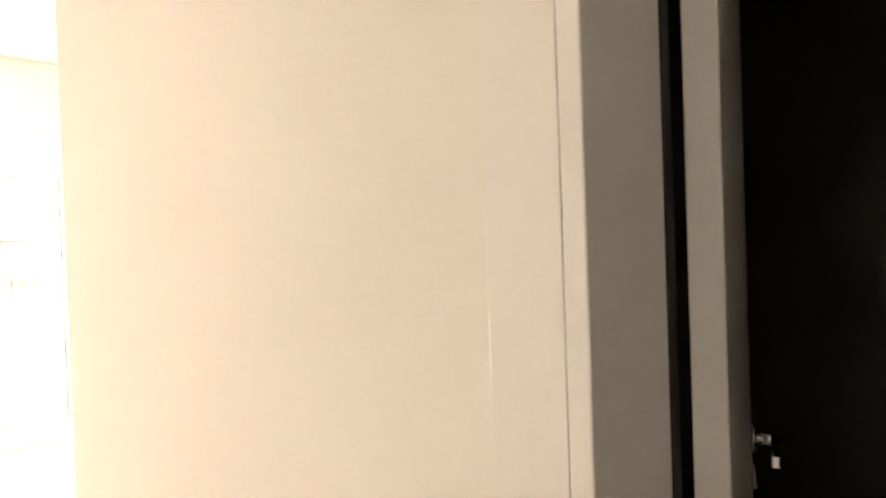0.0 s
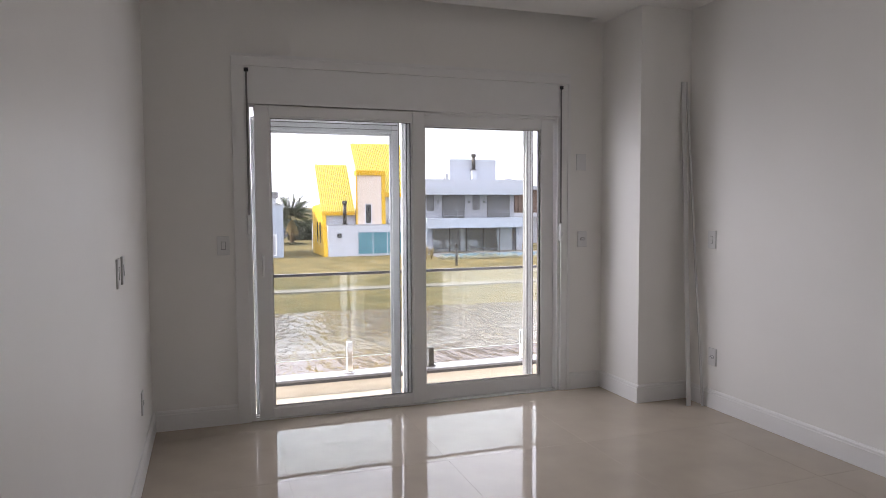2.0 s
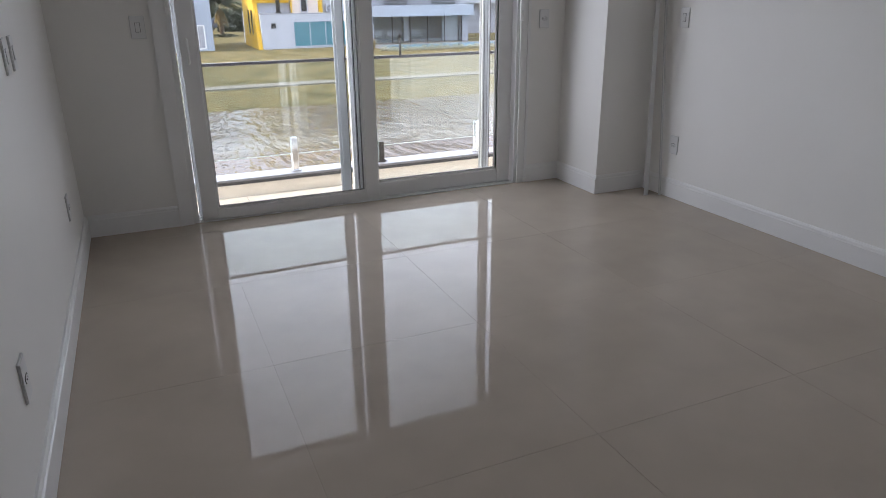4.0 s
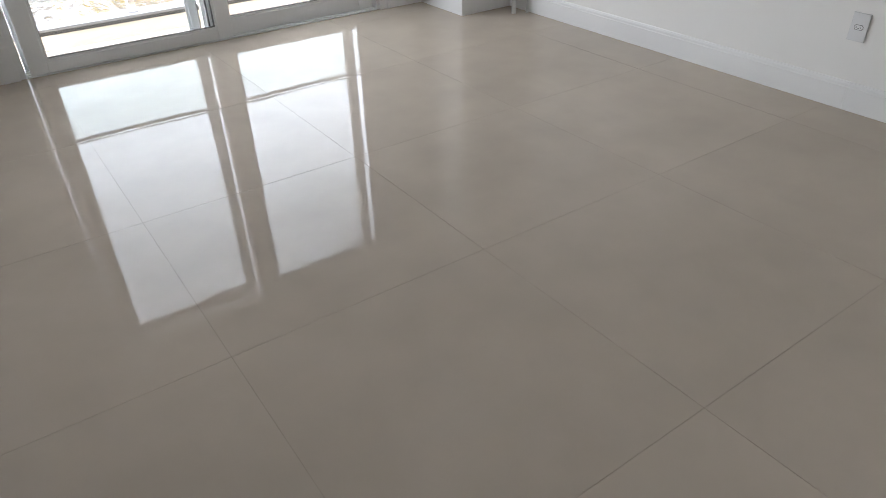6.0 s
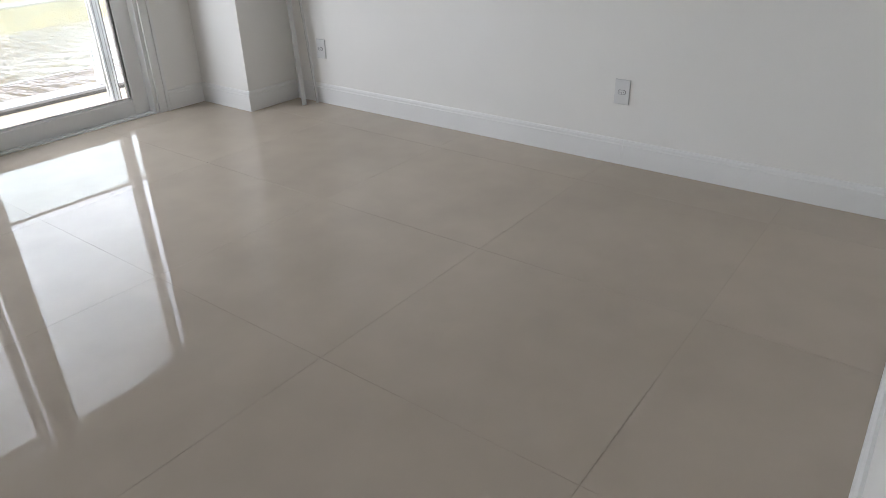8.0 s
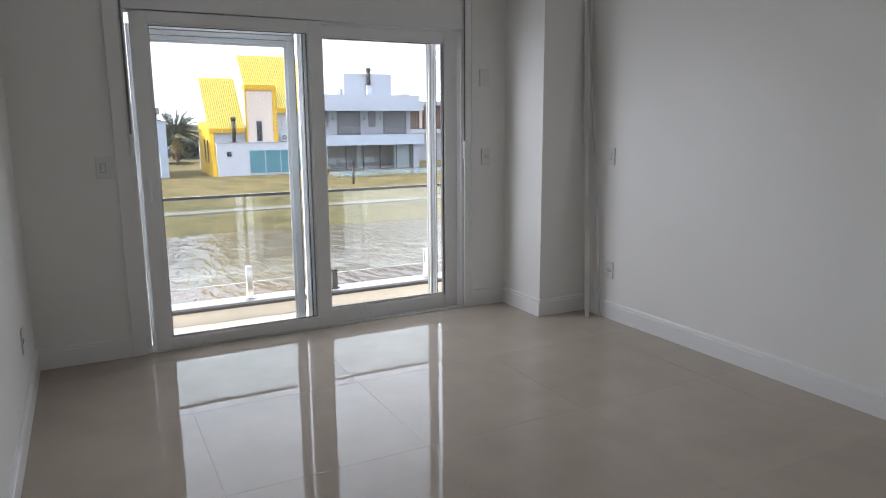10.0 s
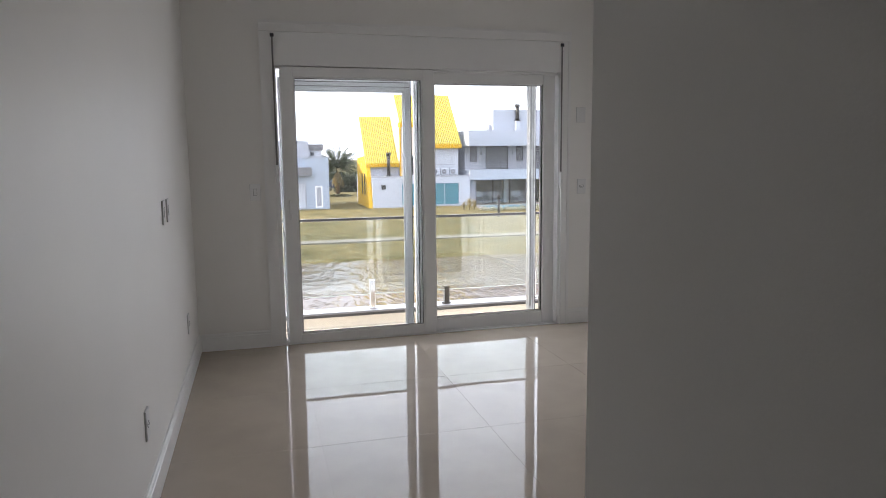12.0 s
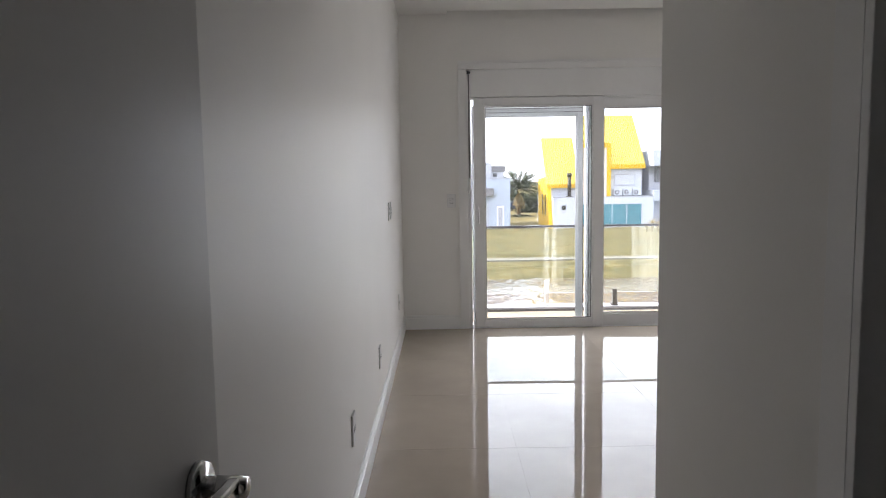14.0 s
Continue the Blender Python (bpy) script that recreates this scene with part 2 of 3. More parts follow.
structure("wall_back", box(XC, XR, YB - 0.145, YB, -0.2, 3.05), PAINT, "white wall that faces the glass door")
wp = box(XC, XC + 0.145, JY1, YB - 0.145, -0.2, 3.05)
box(XC, XC + 0.145, YD - 0.14, JY0, -0.2, 3.05, wp)
box(XC, XC + 0.145, JY0, JY1, 2.1, 3.05, wp)
structure("wall_passage", wp, PAINT, "white passage wall with a side doorway")
we = box(0.83, XC, YD - 0.14, YD, -0.2, 3.05)
box(XL, 0.83, YD - 0.14, YD, 2.1, 3.05, we)
structure("wall_entrance", we, PAINT, "white wall round the entrance door")
structure("wall_hall", box(XL, 3.2, -8.4, -8.2, -0.2, 3.05), PAINT, "plain wall at the end of the dark hall")
structure("wall_hall_side", box(3.0, 3.2, -8.2, YD - 0.002, -0.2, 3.05), PAINT, "plain side wall of the dark hall")
structure("wall_hall_front", box(XC, 3.0, YD - 0.14, YD - 0.002, -0.2, 3.05), PAINT, "plain wall between hall and side room")

# side room, unlit; its darkness is put into the near-black wall colour
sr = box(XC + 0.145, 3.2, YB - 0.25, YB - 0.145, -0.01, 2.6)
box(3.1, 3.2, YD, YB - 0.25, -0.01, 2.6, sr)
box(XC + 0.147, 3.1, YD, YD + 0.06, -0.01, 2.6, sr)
structure("wall_side_room", sr, ROOMDARK, "near-black walls of the side room, coloured for its lack of light")

# ceilings, with a narrow recess for a curtain above the glass door
ce = box(XL, XR, YB, -0.11, ZC, ZC + 0.1)
box(XL, 0.43, -0.11, 0, ZC, ZC + 0.1, ce)
box(3.17, XR, -0.11, 0, ZC, ZC + 0.1, ce)
box(0.43, 3.17, -0.11, 0, ZC + 0.14, ZC + 0.2, ce)
box(XL, XC, YD, YB, ZC, ZC + 0.1, ce)
box(XC, 3.2, YD, YB - 0.145, 2.6, 2.7, ce)
box(XL, 3.0, -8.2, YD - 0.14, 2.7, 2.8, ce)
box(XL - 0.2, 4.0, -8.4, 0.2, 3.05, 3.2, ce)
structure("ceiling", ce, CEIL, "white plaster ceiling with a narrow curtain recess")


# baseboards: a stepped profile along each wall
def baseboard(name, a, b, inward):
    a, b, n = Vector((*a, 0)), Vector((*b, 0)), Vector((*inward, 0))
    prof = [(-0.002, -0.003), (0.017, -0.003), (0.017, 0.104), (0.013, 0.108), (0.013, 0.120), (0.008, 0.130), (-0.002, 0.130)]
    bm = bmesh.new()
    ends = [[bm.verts.new(p + n * d + Vector((0, 0, z))) for d, z in prof] for p in (a, b)]
    for i in range(len(prof)):
        j = (i + 1) % len(prof)
        bm.faces.new((ends[0][i], ends[0][j], ends[1][j], ends[1][i]))
    bm.faces.new(ends[0])
    bm.faces.new(ends[1][::-1])
    bmesh.ops.recalc_face_normals(bm, faces=bm.faces)
    return structure(name, bm, TRIM, "white stepped baseboard at the foot of the wall")


baseboard("baseboard_left", (XL, YD), (XL, 0), (1, 0))
baseboard("baseboard_window", (XL + 0.018, 0), (0.512, 0), (0, -1))
baseboard("baseboard_window_side", (3.003, 0), (3.27, 0), (0, -1))
baseboard("baseboard_pillar_side", (3.289, 0), (3.289, -0.521), (-1, 0))
baseboard("baseboard_pillar", (3.29, -0.503), (XR - 0.018, -0.503), (0, -1))
baseboard("baseboard_right_near", (XR, -0.52), (XR, -2.955), (-1, 0))
baseboard("baseboard_right", (XR, -2.957), (XR, YB), (-1, 0))
baseboard("baseboard_back", (XR - 0.018, YB), (XC, YB), (0, 1))
baseboard("baseboard_passage", (XC, YB + 0.018), (XC, -5.14), (-1, 0))


# ---- glass door ----
door = thing("sliding_glass_door", "white double sliding glass door with a roller shutter box above", "glass door")
for nm, xs in (("left", (0.517, DX0 + 0.008)), ("right", (DX1 - 0.018, 2.998))):
    x0, x1 = xs
    c = box(x0, x1, -0.016, 0.0, 0, 2.36, bevel=0.002)
    if nm == "left":
        box(x0, x0 + 0.022, -0.022, -0.016, 0, 2.36, c)
    else:
        box(x1 - 0.022, x1, -0.022, -0.016, 0, 2.36, c)
    part("casing", c, TRIM, door)
c = box(0.517, 2.998, -0.016, 0.0, 2.361, 2.438, bevel=0.002)
box(0.517, 2.998, -0.022, -0.016, 2.416, 2.438, c)
part("casing", c, TRIM, door)
part("shutter_box", box(0.5985, 2.9215, -0.004, 0.034, 2.118, 2.3605, bevel=0.002), PVC, door, "white panel of the roller shutter box")
part("frame_jamb", box(0.592, 0.630, 0.004, 0.17, 0, 2.13, bevel=0.002), PVC, door)
part("frame_jamb", box(2.900, 2.938, 0.004, 0.17, 0, 2.13, bevel=0.002), PVC, door)
part("frame_head", box(0.630, 2.900, 0.035, 0.17, 2.10, 2.35, bevel=0.002), PVC, door)
tr = box(0.630, 2.900, 0.0, 0.19, -0.009, 0.006)
for y in (0.028, 0.078, 0.126):
    box(0.630, 2.900, y - 0.004, y + 0.004, 0.006, 0.014, tr)
part("track", tr, PVC, door, "bottom track with guide rails")


def sash(x0, x1, y0, y1, z0, z1, left, right, bottom, top, name="sash"):
    s = thing(name, "", "")
    s.parent = door
    part("stile", box(x0, x0 + left, y0, y1, z0, z1, bevel=0.004), PVC, s)
    part("stile", box(x1 - right, x1, y0, y1, z0, z1, bevel=0.004), PVC, s)
    part("rail", box(x0 + left, x1 - right, y0 + 0.0005, y1 - 0.0005, z0, z0 + bottom, bevel=0.003), PVC, s)
    part("rail", box(x0 + left, x1 - right, y0 + 0.0005, y1 - 0.0005, z1 - top, z1, bevel=0.003), PVC, s)
    gx0, gx1, gz0, gz1 = x0 + left, x1 - right, z0 + bottom, z1 - top
    g = bmesh.new()
    for a in ((gx0, gx0 + 0.012, gz0, gz1), (gx1 - 0.012, gx1, gz0, gz1), (gx0 + 0.012, gx1 - 0.012, gz0, gz0 + 0.012), (gx0 + 0.012, gx1 - 0.012, gz1 - 0.012, gz1)):
        box(a[0], a[1], y0 + 0.008, y1 - 0.008, a[2], a[3], g)
    part("glazing_bead", g, PVC, s)
    k = bmesh.new()
    for a in ((gx0 + 0.0121, gx0 + 0.0155, gz0 + 0.0121, gz1 - 0.0121), (gx1 - 0.0155, gx1 - 0.0121, gz0 + 0.0121, gz1 - 0.0121),
              (gx0 + 0.0156, gx1 - 0.0156, gz0 + 0.0121, gz0 + 0.0155), (gx0 + 0.0156, gx1 - 0.0156, gz1 - 0.0155, gz1 - 0.0121)):
        box(a[0], a[1], y0 + 0.011, y1 - 0.011, a[2], a[3], k)
    part("gasket", k, STRAP, s, "dark rubber gasket")
    ym = (y0 + y1) / 2
    p = part("pane", box(gx0 + 0.010, gx1 - 0.010, ym - 0.003, ym + 0.003, gz0 + 0.010, gz1 - 0.010), PANE, s)
    p.visible_shadow = False
    return s


s1 = sash(0.655, 1.838, 0.006, 0.050, 0.0075, 2.112, 0.094, 0.094, 0.066, 0.068)
s2 = sash(1.752, 2.893, 0.056, 0.100, 0.0075, 2.112, 0.090, 0.108, 0.100, 0.085)
sc1 = sash(0.64, 1.668, 0.108, 0.140, 0.015, 2.05, 0.05, 0.050, 0.03, 0.09, "screen_sash")
sc2 = sash(1.70, 2.758, 0.144, 0.168, 0.015, 2.10, 0.05, 0.060, 0.03, 0.07, "screen_sash")
for screen in (sc1, sc2):
    for piece in screen.children:
        if not piece.name.startswith("pane"):
            piece.data.materials[0] = SCREEN
# interlocks and brush seals between the sashes
part("interlock", box(1.716, 1.7435, 0.050, 0.074, 0.03, 2.10, bevel=0.002), PVC, s1)
part("brush_seal", box(1.708, 1.7155, 0.052, 0.072, 0.03, 2.10), SLOT, s1, "dark brush seal")
part("brush_seal", box(1.669, 1.674, 0.112, 0.136, 0.03, 2.05), STRAP, sc1, "dark brush seal")
part("brush_seal", box(2.7585, 2.765, 0.148, 0.166, 0.03, 2.10), SLOT, sc2, "dark brush seal")
part("groove", box(2.713, 2.717, 0.1425, 0.1445, 0.03, 2.10), STRAP, sc2)
part("groove", box(2.7385, 2.7415, 0.1425, 0.1445, 0.03, 2.10), STRAP, sc2)
part("brush_seal", box(2.776, 2.7845, 0.064, 0.092, 0.115, 2.03), STRAP, s2, "dark brush seal")
part("shutter_lip", box(0.70, 1.66, 0.1035, 0.1075, 2.018, 2.024), STRAP, sc1, "dark gap under the shutter lip")
part("shutter_lip", box(0.70, 1.66, 0.1035, 0.1075, 1.985, 1.989), STRAP, sc1, "dark gap under the shutter lip")
# pull of the inner sash
h = tube((0.695, 0.006, 0.98), (0.695, -0.022, 0.99), 0.006)
tube((0.695, 0.006, 1.12), (0.695, -0.022, 1.11), 0.006, bm=h)
tube((0.695, -0.022, 0.985), (0.695, -0.022, 1.115), 0.007, bm=h)
part("pull_handle", h, PVC, s1, "slim white pull handle", True)

# shutter straps, each with its guide and winder
for x, zb in ((0.612, 1.385), (2.917, 1.30)):
    sp = thing("shutter_strap", "grey shutter strap running down to a white winder", "strap", "shutter straps")
    part("strap", box(x - 0.006, x + 0.006, -0.0215, -0.0195, zb, 2.335), STRAP, sp)
    part("guide", box(x - 0.014, x + 0.014, -0.030, -0.0165, 2.32, 2.345, bevel=0.003), SLOT, sp)
    part("winder", box(x - 0.013, x + 0.013, -0.040, -0.0165, zb - 0.13, zb + 0.005, bevel=0.006), PVC, sp, "white winder housing")
    part("hook", box(x - 0.006, x + 0.006, -0.043, -0.040, zb - 0.09, zb - 0.06, bevel=0.001), PLATE, sp)


# ---- switches and sockets ----
def wall_plate(kind, x, y, z, turn, w=0.075, hgt=0.12):
    """A plate on a wall; turn: the way its face looks, in degrees about z from -y."""
    nm, lb, ct = {"switch": ("light_switch", "white wall switch plate with one rocker", "light switch"),
                  "socket": ("wall_socket", "white wall socket plate with a round-pin outlet", "socket"),
                  "blank": ("blank_plate", "plain white blank wall plate", "wall plate")}[kind]
    t = thing(nm, lb, ct, "wall plates")
    part("back_frame", box(-w / 2 - 0.002, w / 2 + 0.002, -0.006, -0.0005, -hgt / 2 - 0.002, hgt / 2 + 0.002, bevel=0.001), PLATEBACK, t, "grey back frame")
    part("plate", box(-w / 2, w / 2, -0.009, -0.0061, -hgt / 2, hgt / 2, bevel=0.001), PLATE, t)
    if kind == "switch":
        part("bezel", box(-0.014, 0.014, -0.0098, -0.0088, -0.026, 0.026), STRAP, t)
        r = prism([(-0.0098, -0.0235), (-0.0128, -0.0235), (-0.0105, 0.0235), (-0.0098, 0.0235)], -0.0115, 0.0115, "x")
        part("rocker", r, PLATE, t)
    if kind == "socket":
        o = prism([(-0.021, -0.004), (-0.014, -0.0115), (0.014, -0.0115), (0.021, -0.004), (0.021, 0.004), (0.014, 0.0115), (-0.014, 0.0115), (-0.021, 0.004)], -0.0105, -0.0088, "y")
        part("outlet", o, STRAP, t)
        f = prism([(-0.0185, -0.003), (-0.0125, -0.0095), (0.0125, -0.0095), (0.0185, -0.003), (0.0185, 0.003), (0.0125, 0.0095), (-0.0125, 0.0095), (-0.0185, 0.003)], -0.0112, -0.0104, "y")
        part("insert", f, PLATE, t)
        for dx, dz in ((-0.0095, 0.0), (0.0095, 0.0), (0.0, -0.003)):
            part("pin_hole", tube((dx, -0.0119, dz), (dx, -0.0110, dz), 0.0024, n=8), SLOT, t)
    t.matrix_world = pose(x, y, z, 0, 0, turn)
    return t


wall_plate("switch", 0.445, 0, 1.19, 0)
wall_plate("socket", 3.115, 0, 1.18, 0)
wall_plate("blank", 3.10, 0, 1.775, 0, 0.08)
wall_plate("switch", XL, -1.545, 1.165, 90)
wall_plate("switch", XL, -1.375, 1.165, 90)
wall_plate("socket", XL, -0.69, 0.38, 90)
wall_plate("socket", XL, -2.44, 0.375, 90)
wall_plate("socket", XL, -3.61, 0.385, 90)
wall_plate("switch", XR, -0.76, 1.195, -90)
wall_plate("socket", XR, -0.785, 0.365, -90)
wall_plate("socket", XR, -2.92, 0.373, -90)

# ---- loose battens leaning in the corner by the pillar ----
for (p, q, w) in (((3.585, -0.70, 0.0), (3.640, -0.512, 2.33), 0.030), ((3.676, -0.735, 0.0), (3.664, -0.516, 2.33), 0.016)):
    p, q = Vector(p), Vector(q)
    b = box(-w / 2, w / 2, -0.005, 0.005, 0, (q - p).length, bevel=0.001)
    box(-w / 2 + 0.004, w / 2 - 0.004, -0.008, -0.005, 0, (q - p).length, b)
    ob = tagged(part("batten", b, BATTEN), "long white trim batten leaning upright in the corner", "batten", "leaning battens")
    ob.matrix_world = Matrix.Translation(p) @ (q - p).to_track_quat("Z", "Y").to_matrix().to_4x4()

# ---- passage doors ----
dj = thing("side_door_frame", "white door lining and flat casing of the side doorway", "door frame")
part("casing", box(XC - 0.003, XC, JY1, JY1 + 0.075, 0, 2.175, bevel=0.001), TRIM, dj)
part("casing", box(XC - 0.006, XC, JY0 - 0.075, JY0, 0, 2.175, bevel=0.002), TRIM, dj)
part("casing", box(XC - 0.006, XC, JY0, JY1, 2.1, 2.175, bevel=0.002), TRIM, dj)
part("lining", box(XC - 0.0025, XC + 0.170, JY1 - 0.022, JY1, 0, 2.1, bevel=0.002), TRIM, dj)
part("lining", box(XC - 0.006, XC + 0.149, JY0, JY0 + 0.022, 0, 2.1, bevel=0.002), TRIM, dj)
part("lining", box(XC - 0.006, XC + 0.149, JY0 + 0.022, JY1 - 0.022, 2.078, 2.1, bevel=0.002), TRIM, dj)
part("seal", box(XC + 0.1705, XC + 0.190, JY1 - 0.024, JY1, 0, 2.078), SLOT, dj, "dark door seal")


def lever(parent, x, z, side):
    """A lever on a round rose, on a leaf that stands along +x; side: 1 or -1, the face it is on."""
    y0 = 0.018 * side
    part("rose", tube((x, y0, z), (x, y0 + 0.010 * side, z), 0.027, 0.025, 24), CHROME, parent, "round chrome rose", True)
    part("rose", tube((x, y0, z - 0.075), (x, y0 + 0.010 * side, z - 0.075), 0.025, 0.023, 24), CHROME, parent, "round chrome key rose", True)
    l = tube((x, y0 + 0.008 * side, z), (x, y0 + 0.056 * side, z), 0.012, 0.011, 16)
    part("lever", l, CHROME, parent, "chrome lever handle", True)
    part("grip", box(x - 0.145, x + 0.010, y0 + 0.045 * side - 0.006, y0 + 0.045 * side + 0.010, z - 0.011, z + 0.011, bevel=0.004), CHROME, parent, "flat chrome grip")


def leaf(label, hinge, turn, width, ztop=2.07):
    """A plain door leaf along +x from its hinge."""
    d = thing("door_leaf", label, "door")
    part("panel", box(0.0, width, -0.0175, 0.0175, 0.008, ztop, bevel=0.002), DOOR, d)
    for side in (1, -1):
        lever(d, width - 0.06, 1.04, side)
    part("lock_plate", box(width, width + 0.0015, -0.010, 0.010, 0.9, 1.12), CHROME, d)
    for z in (0.25, 1.05, 1.85):
        part("hinge", tube((-0.004, -0.020, z - 0.045), (-0.004, -0.020, z + 0.045), 0.006, n=12), DOOR, d)
    d.matrix_world = pose(*hinge, 0, 0, turn)
    return d


leaf("white lacquered door standing open into the dark side room", (XC + 0.198, JY1 - 0.052, 0), 13, 0.78)
leaf("white lacquered entrance door folded open against the wall", (0.012, YD + 0.012, 0), 84.7, 0.74)
dj = thing("entrance_door_frame", "white door lining and flat casing of the entrance", "door frame")
part("lining", box(XL + 0.001, XL + 0.03, YD - 0.144, YD + 0.004, 0, 2.1, bevel=0.002), TRIM, dj)
part("lining", box(0.80, 0.83, YD - 0.144, YD + 0.004, 0, 2.1, bevel=0.002), TRIM, dj)
part("lining", box(XL + 0.03, 0.80, YD - 0.144, YD + 0.004, 2.078, 2.1, bevel=0.002), TRIM, dj)
part("casing", box(0.83, 0.905, YD, YD + 0.012, 0, 2.175, bevel=0.002), TRIM, dj)
part("casing", box(XL, 0.83, YD + 0.004, YD + 0.012, 2.1, 2.175, bevel=0.002), TRIM, dj)

# ---- balcony ----
structure("balcony_slab", box(-0.6, 5.2, 0.2, 1.28, -0.45, -0.160), RENDER, "concrete slab of the balcony")
structure("balcony_parapet", box(-0.6, 5.2, 1.035, 1.25, -0.159, -0.047), RENDER, "low cream rendered kerb of the balcony")
structure("balcony_dark_strip", box(-0.6, 5.2, 1.028, 1.255, -0.0465, -0.0215), SLOT, "thin dark strip under the coping")
structure("balcony_coping", box(-0.6, 5.2, 1.025, 1.225, -0.021, -0.002, bevel=0.003), CAP, "pale stone coping on the balcony kerb")
structure("wall_house_outside", box(-12, XL - 0.2, 0.0, 0.2, -3.4, 3.4), WHITEWALL, "white outer wall of the house")
structure("wall_house_outside_right", box(XR + 0.2, 14, 0.0, 0.2, -3.4, 3.4), WHITEWALL, "white outer wall of the house")
structure("wall_house_below", box(XL - 0.2, XR + 0.2, 0.0, 0.2, -3.4, -0.42), WHITEWALL, "white outer wall below the balcony")

rail = thing("glass_railing", "frameless glass balcony railing on metal spigots", "railing")
for x0, x1 in ((-0.55, 0.46), (0.475, 2.02), (2.035, 3.55), (3.565, 5.1)):
    p = part("glass_panel", box(x0, x1, 1.125, 1.135, 0.14, 0.853, bevel=0.0015), RAILGLASS, rail, "clear glass panel with a polished edge")
    p.visible_shadow = False
    part("bottom_edge", box(x0 + 0.002, x1 - 0.002, 1.1235, 1.1365, 0.134, 0.1395), GLASSLINE, rail, "pale polished lower edge")
    part("top_edge", box(x0, x1, 1.122, 1.138, 0.8535, 0.877, bevel=0.003), RAILEDGE, rail, "dark polished capping along the glass")
for x in (-0.1, 0.62, 1.49, 2.23, 3.15, 4.1):
    sg = thing("spigot", "polished metal spigot", "")
    sg.parent = rail
    dark = x == 2.23
    hh = 0.17 if dark else 0.27
    part("foot", tube((x, 1.13, -0.002), (x, 1.13, 0.010), 0.048, 0.046, 20), STEEL if dark else CHROME, sg, "", True)
    for y0 in (1.102, 1.136):
        part("jaw", box(x - 0.024, x + 0.024, y0, y0 + 0.022, 0.010, hh, bevel=0.003), STEEL if dark else CHROME, sg)
    part("core", box(x - 0.024, x + 0.024, 1.124, 1.136, 0.010, 0.139), STEEL if dark else CHROME, sg)

# ---- outdoors ----
PROFILE = [(-3000, -3.2), (-40, -3.2), (2, -3.2), (9, -3.3), (13, -4.5), (26.8, -4.4), (28.0, -3.62), (30.2, -3.24), (31.4, -3.14), (33.2, -3.10), (35, -2.95), (38, -2.78),
           (44, -2.66), (52, -2.62), (62, -2.62), (80, -2.60), (140, -2.5), (3000, -2.5)]
ys = []
for (ya, za), (yb, zb) in zip(PROFILE, PROFILE[1:]):
    n = 8 if yb - ya < 20 and ya > 20 else 2
    ys += [(ya + (yb - ya) * i / n, za + (zb - za) * i / n) for i in range(n)]
ys.append(PROFILE[-1])
xs = [-3000, -300, -80] + [-40 + 1.0 * i for i in range(121)] + [130, 400, 3000]
gb = bmesh.new()
grid = [[gb.verts.new((x, y + (0.35 * noise.noise((x * 0.25, y * 0.1, 3)) if 25 < y < 40 else 0), z + (0.05 * noise.noise((x * 0.5, y * 0.5, 0)) if y > 29 else 0))) for x in xs] for y, z in ys]
for a, b in zip(grid, grid[1:]):
    for i in range(len(xs) - 1):
        gb.faces.new((a[i], a[i + 1], b[i + 1], b[i]))
structure("ground", gb, GRASS, "grass bank and lawns, dry in patches", True)
structure("water", box(-200, 300, 9.5, 30.4, -3.70, -3.60), WATER, "brown rippled canal water")
pb = bmesh.new()
pa = [[pb.verts.new((x, y + 0.3 * noise.noise((x * 0.12, 0, 7)), z)) for x in [-40 + 2 * i for i in range(61)]] for y, z in ((31.9, -3.20), (31.9, -3.06), (32.75, -3.02), (32.75, -3.2))]
for a, b in zip(pa, pa[1:]):
    for i in range(60):
        pb.faces.new((a[i], a[i + 1], b[i + 1], b[i]))
structure("path", pb, PATHM, "pale sandy footpath along the bank")


def roof_sheet(parent, x0, x1, y0, z0, y1, z1, pitch=0.165, label="yellow ribbed metal roof"):
    """A ribbed sheet from its eave (y0, z0) up to its ridge (y1, z1), with a fascia."""
    d = Vector((0, y1 - y0, z1 - z0))
    n = Vector((0, -d.z, d.y)).normalized()
    r = prism([(y0, z0), (y1, z1), (y1 + 0.1, z1 - 0.12), (y0 + 0.1, z0 - 0.12)], x0, x1, "x")
    o = part("roof", r, YELLOW, parent, label)
    rb = bmesh.new()
    x = x0 + 0.02
    while x < x1 - 0.05:
        v = []
        for base in (Vector((0, y0, z0)), Vector((0, y1, z1))):
            v.append([rb.verts.new(base + Vector((x + a, 0, 0)) + n * h) for a, h in ((0, 0.002), (0.010, 0.06), (0.042, 0.06), (0.052, 0.002))])
        for i in range(3):
            rb.faces.new((v[0][i], v[0][i + 1], v[1][i + 1], v[1][i]))
        rb.faces.new(v[0][::-1])
        x += pitch
    # rib colour carries the shade between the ribs
    part("roof_rib", rb, RIBSHADE, o)
    return o


